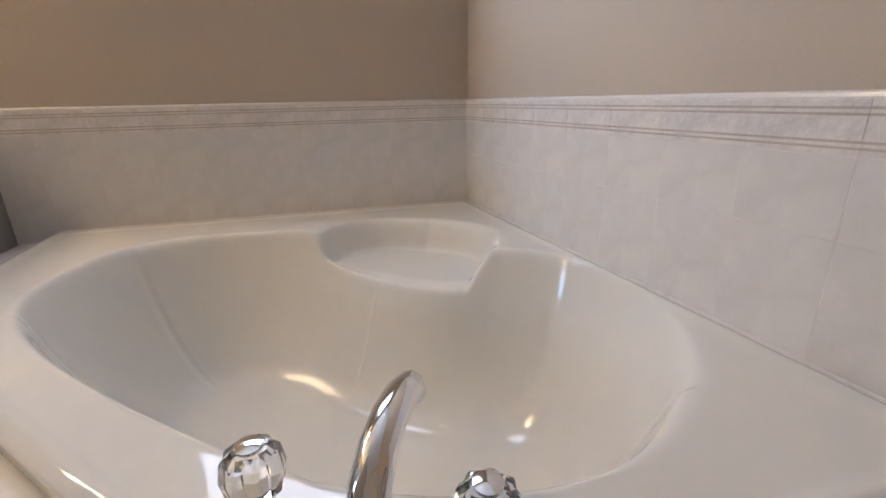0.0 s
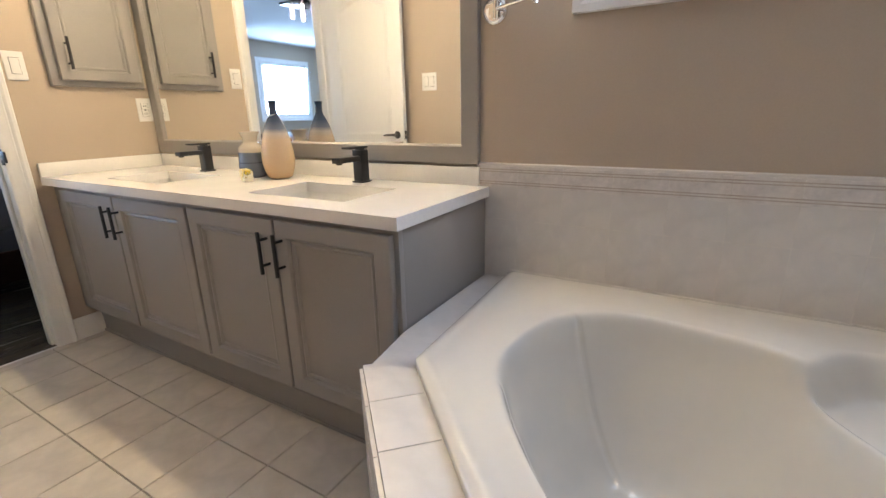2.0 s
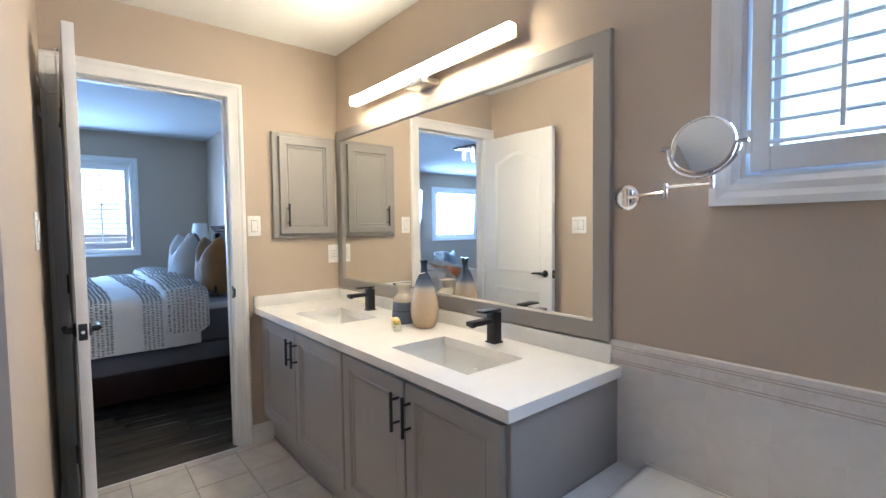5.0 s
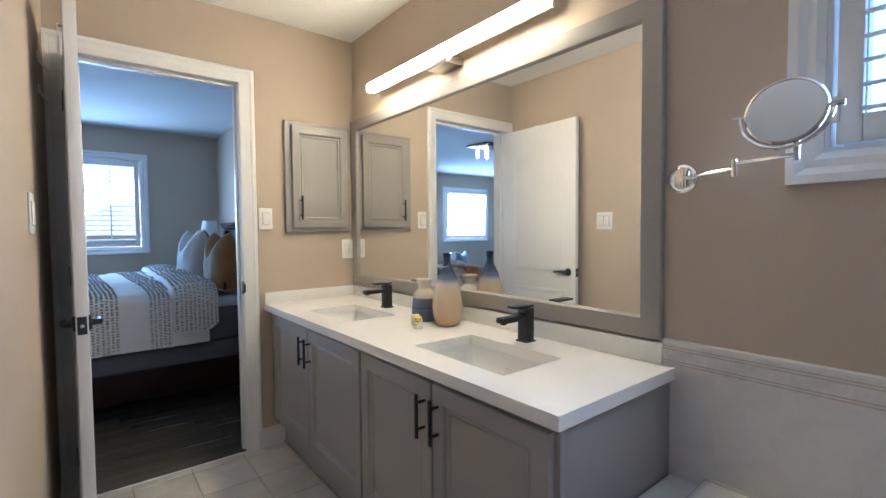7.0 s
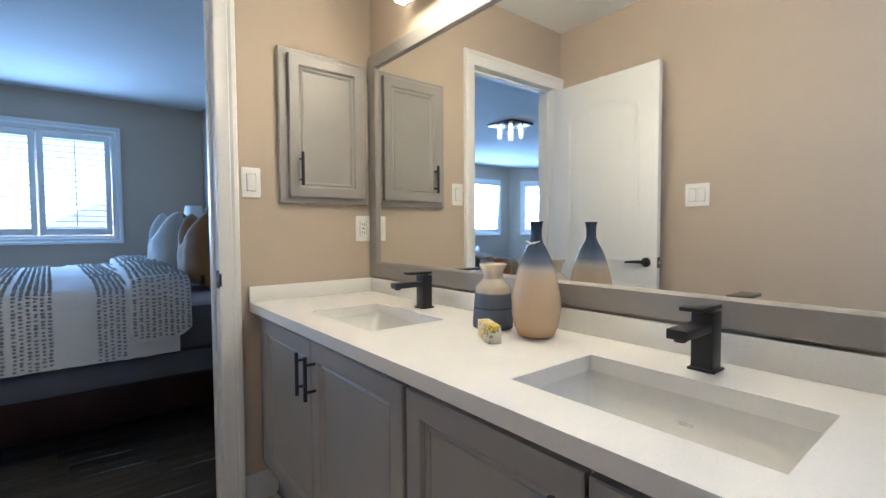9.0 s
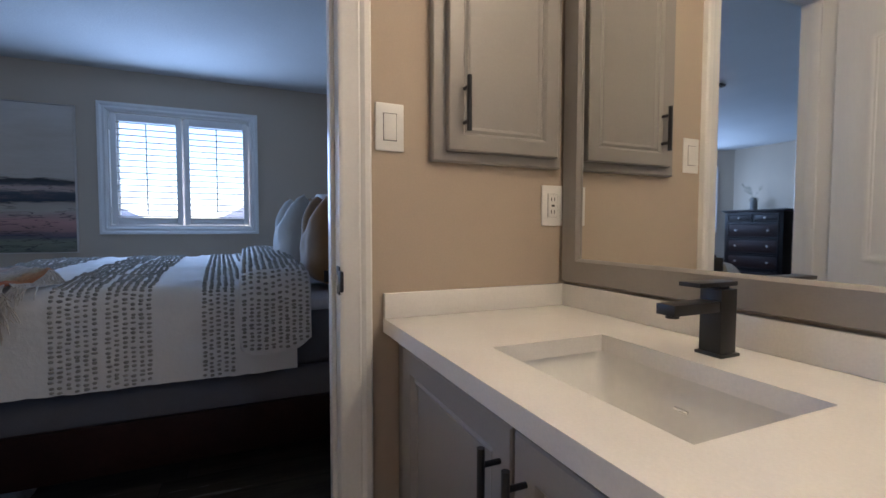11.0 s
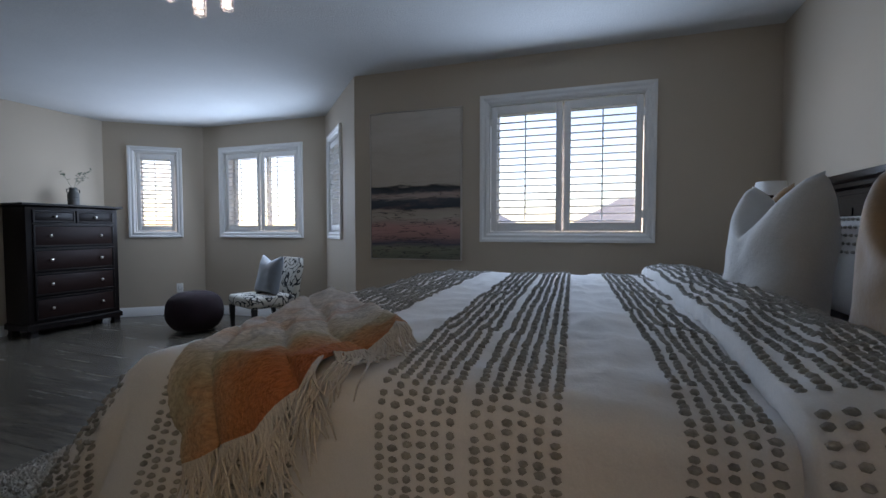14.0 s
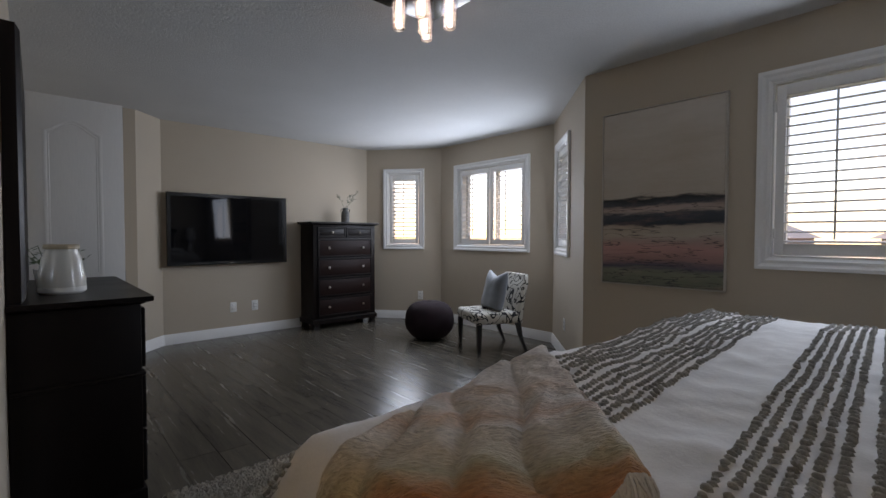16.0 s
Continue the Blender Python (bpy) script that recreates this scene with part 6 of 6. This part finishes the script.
part("lid", lathe(bmesh.new(), [(0.062, 0.1955), (0.064, 0.199), (0.064, 0.212), (0.060, 0.216)], 36), JAR_LID, jar, "pale wood lid")
plant = thing("small_plant", (-3.33, -2.62, 0.94), 0, "small trailing green plant in a white pot", "plant")
part("pot", lathe(bmesh.new(), [(0.045, 0), (0.055, 0.09), (0.050, 0.09), (0.046, 0.07)], 24), CERAMIC, plant)
prng = random.Random(9)
for k in range(12):
    a = prng.uniform(0, 6.28)
    tip = (0.15 * math.cos(a), 0.15 * math.sin(a), prng.uniform(0.10, 0.19))
    st = part("stem", tube(bmesh.new(), [(0, 0, 0.08), (tip[0] * 0.5, tip[1] * 0.5, tip[2] + 0.02), tip], [0.002, 0.0016, 0.001], 5), LEAF, plant)
    bm = bmesh.new()
    for q in range(6):
        f = 0.3 + 0.7 * q / 5
        p = Vector((tip[0] * f, tip[1] * f, 0.08 + (tip[2] - 0.08) * f + 0.02 * math.sin(math.pi * f)))
        d = Vector((prng.uniform(-1, 1), prng.uniform(-1, 1), prng.uniform(-0.2, 0.8))).normalized() * 0.035
        s_ = d.cross(Vector((0, 0, 1))).normalized() * 0.012
        v4 = [bm.verts.new(c) for c in (p, p + d * 0.5 + s_, p + d, p + d * 0.5 - s_, p + d * 0.5 + Vector((0, 0, 0.004)))]
        for i in range(4):
            bm.faces.new((v4[i], v4[(i + 1) % 4], v4[4]))
    part("leaves", bm, LEAF, st)

# ---- rug ----
rug = thing("shag_rug", (-4.83, -0.97, 0.003), 0, "cream shag rug under the foot of the bed", "rug")
RX, RY = 1.13, 0.97
bm = bmesh.new()
NX, NY = 110, 110
gr = [[bm.verts.new((-RX + 2 * RX * i / NX + 0.008 * noise.noise(Vector((i * 0.7, j * 0.7, 1))), -RY + 2 * RY * j / NY + 0.008 * noise.noise(Vector((i * 0.7, j * 0.7, 5))), 0.0 if (i in (0, NX) or j in (0, NY)) else 0.016 + 0.008 * noise.noise(Vector((i * 0.9, j * 0.9, 9))))) for i in range(NX + 1)] for j in range(NY + 1)]
for j in range(NY):
    for i in range(NX):
        bm.faces.new((gr[j][i], gr[j][i + 1], gr[j + 1][i + 1], gr[j + 1][i]))
part("pile_base", bm, SHAG, rug, angle=180)
srng = random.Random(21)
vv, ff = [], []
for k in range(17000):
    x, y = srng.uniform(-RX, RX), -RY + 0.9 * srng.random() ** 1.2
    a, ln = srng.uniform(0, 6.28), srng.uniform(0.016, 0.030)
    tipx, tipy = x + ln * math.cos(a), y + ln * math.sin(a)
    sx, sy = -math.sin(a) * 0.0048, math.cos(a) * 0.0048
    b = len(vv)
    vv += [(x - sx, y - sy, 0.010), (x + sx, y + sy, 0.010), ((x + tipx) / 2 + sx, (y + tipy) / 2 + sy, 0.034), ((x + tipx) / 2 - sx, (y + tipy) / 2 - sy, 0.034), (tipx, tipy, 0.024)]
    ff += [(b, b + 1, b + 2, b + 3), (b + 3, b + 2, b + 4)]
rm = bpy.data.meshes.new("pile")
rm.from_pydata(vv, [], ff)
rm.materials.append(SHAG)
pl = new("shag", rm)
pl.parent = rug
pl["kind"] = "stuff"

# ---- ceiling light ----
cl = thing("ceiling_light", (-4.78, -1.43, CEILING), 0, "square flush ceiling light with lit crystal cylinders", "ceiling light")
part("plate", boxed(-0.20, 0.20, -0.20, 0.20, -0.028, -0.001, 0.004), BRONZE, cl, "polished dark bronze plate")
for px, py, drop in ((-0.092, -0.092, 0.185), (0.092, -0.092, 0.185), (-0.092, 0.092, 0.185), (0.092, 0.092, 0.185), (0.0, 0.0, 0.205)):
    sh = part("crystal_shade", lathe(bmesh.new(), [(0.041, -0.030), (0.042, 0.055 - drop), (0.039, 0.055 - drop), (0.038, -0.030)], 28, (px, py, 0), cap0=False, cap1=False), CRYSTAL, cl)
    part("lamp_bulb", lathe(bmesh.new(), [(0.008, -0.029), (0.015, -0.045), (0.017, 0.022 - drop), (0.013, 0.012 - drop), (0.003, 0.008 - drop)], 16, (px, py, 0)), BULB, sh, "glowing bulb")
    bm = bmesh.new()
    for q in range(10):
        a = 2 * math.pi * q / 10
        for z in range(9):
            lathe(bm, [(0.002, 0.0085), (0.0075, 0.003), (0.0075, -0.003), (0.002, -0.0085)], 7, (px + 0.025 * math.cos(a), py + 0.025 * math.sin(a), 0.006 - drop + 0.0175 * z))
    part("crystal_beads", bm, KNOB_GLASS, sh)

# ---- outside ----
tagged(part("ground", boxed(-300, 300, -300, 300, -3.6, -3.2), LAWN, smooth=False), "green lawn below the upper storey", "ground", kind="structure")


def neighbour_house(x, y, rz, w, d):
    h = thing("house", (x, y, -4.5), rz, "brick two-storey house with a shingle roof across the way", "house")
    part("wall", boxed(-w / 2, w / 2, 0, d, 0, 5.6), BRICK, h, smooth=False)
    part("roof", skin(bmesh.new(), [[(-w / 2 - 0.4, -0.4, 5.6), (w / 2 + 0.4, -0.4, 5.6), (w / 2 + 0.4, d + 0.4, 5.6), (-w / 2 - 0.4, d + 0.4, 5.6)], [(-w / 2 + d * 0.42, d / 2 - 0.1, 8.0), (w / 2 - d * 0.42, d / 2 - 0.1, 8.0), (w / 2 - d * 0.42, d / 2 + 0.1, 8.0), (-w / 2 + d * 0.42, d / 2 + 0.1, 8.0)]]), ROOF, h, smooth=False)
    for k in (-0.28, 0.0, 0.28):
        for z in (0.9, 3.5):
            wn_ = part("window", boxed(k * w - 0.7, k * w + 0.7, -0.05, -0.001, z, z + 1.4), TRIM, h, smooth=False)
            part("pane", boxed(k * w - 0.6, k * w + 0.6, -0.062, -0.051, z + 0.1, z + 1.3), TV_SCREEN, wn_, smooth=False)


neighbour_house(-34.0, 4.0, 90, 11, 9)
neighbour_house(-35.0, -11.0, 90, 11, 9)


# ---- floor tiles and boards ----
PITCH = 0.254
floor_me = tile_mesh("floor_tile", PITCH, PITCH, 0.008, FLOOR_TILE)
x = -0.961 - 7 * PITCH + PITCH / 2
while x < 1.1:
    y = 0.975 - 8 * PITCH + PITCH / 2
    while y < 1.30:
        inside = y > 0.235 or x > -1.05
        if inside and x > -2.80 and not (x + y > 0.55 and y > 0.2):
            piece("floor_tile", floor_me, floor_bath, pose(x, y, -0.004, 0, 0, random.choice((0, 90, 180, 270))))
        y += PITCH
    x += PITCH
edge_me = tile_mesh("floor_tile", 0.062, PITCH, 0.008, FLOOR_TILE)
for k in range(-3, 2):
    piece("floor_tile", edge_me, floor_bath, pose(-2.771, 0.975 + PITCH * (k + 0.5), -0.004))

plank_me = [tile_mesh("floorboard", 0.184, ln, 0.008, PLANK, 0.0008) for ln in (1.15, 0.95, 0.75)]
rng = random.Random(4)
x = -7.60
while x < -2.95:
    y = -5.40 + rng.uniform(-0.9, 0.0)
    while y < 1.75:
        me = rng.choice(plank_me)
        ln = me.vertices[0].co.y * -2 + 0.0016
        c = y + ln / 2
        if c - ln / 2 < 1.66 and not (x < WEST - 0.05 and c > -1.9) and not (x < -7.0 and c > -2.0) and not (x > -3.15 and c < -0.9):
            piece("floorboard", me, floor_bed, pose(x, c, -0.006 + rng.uniform(0, 0.0004), 0, 0, rng.choice((0, 180))))
        y += ln
    x += 0.184
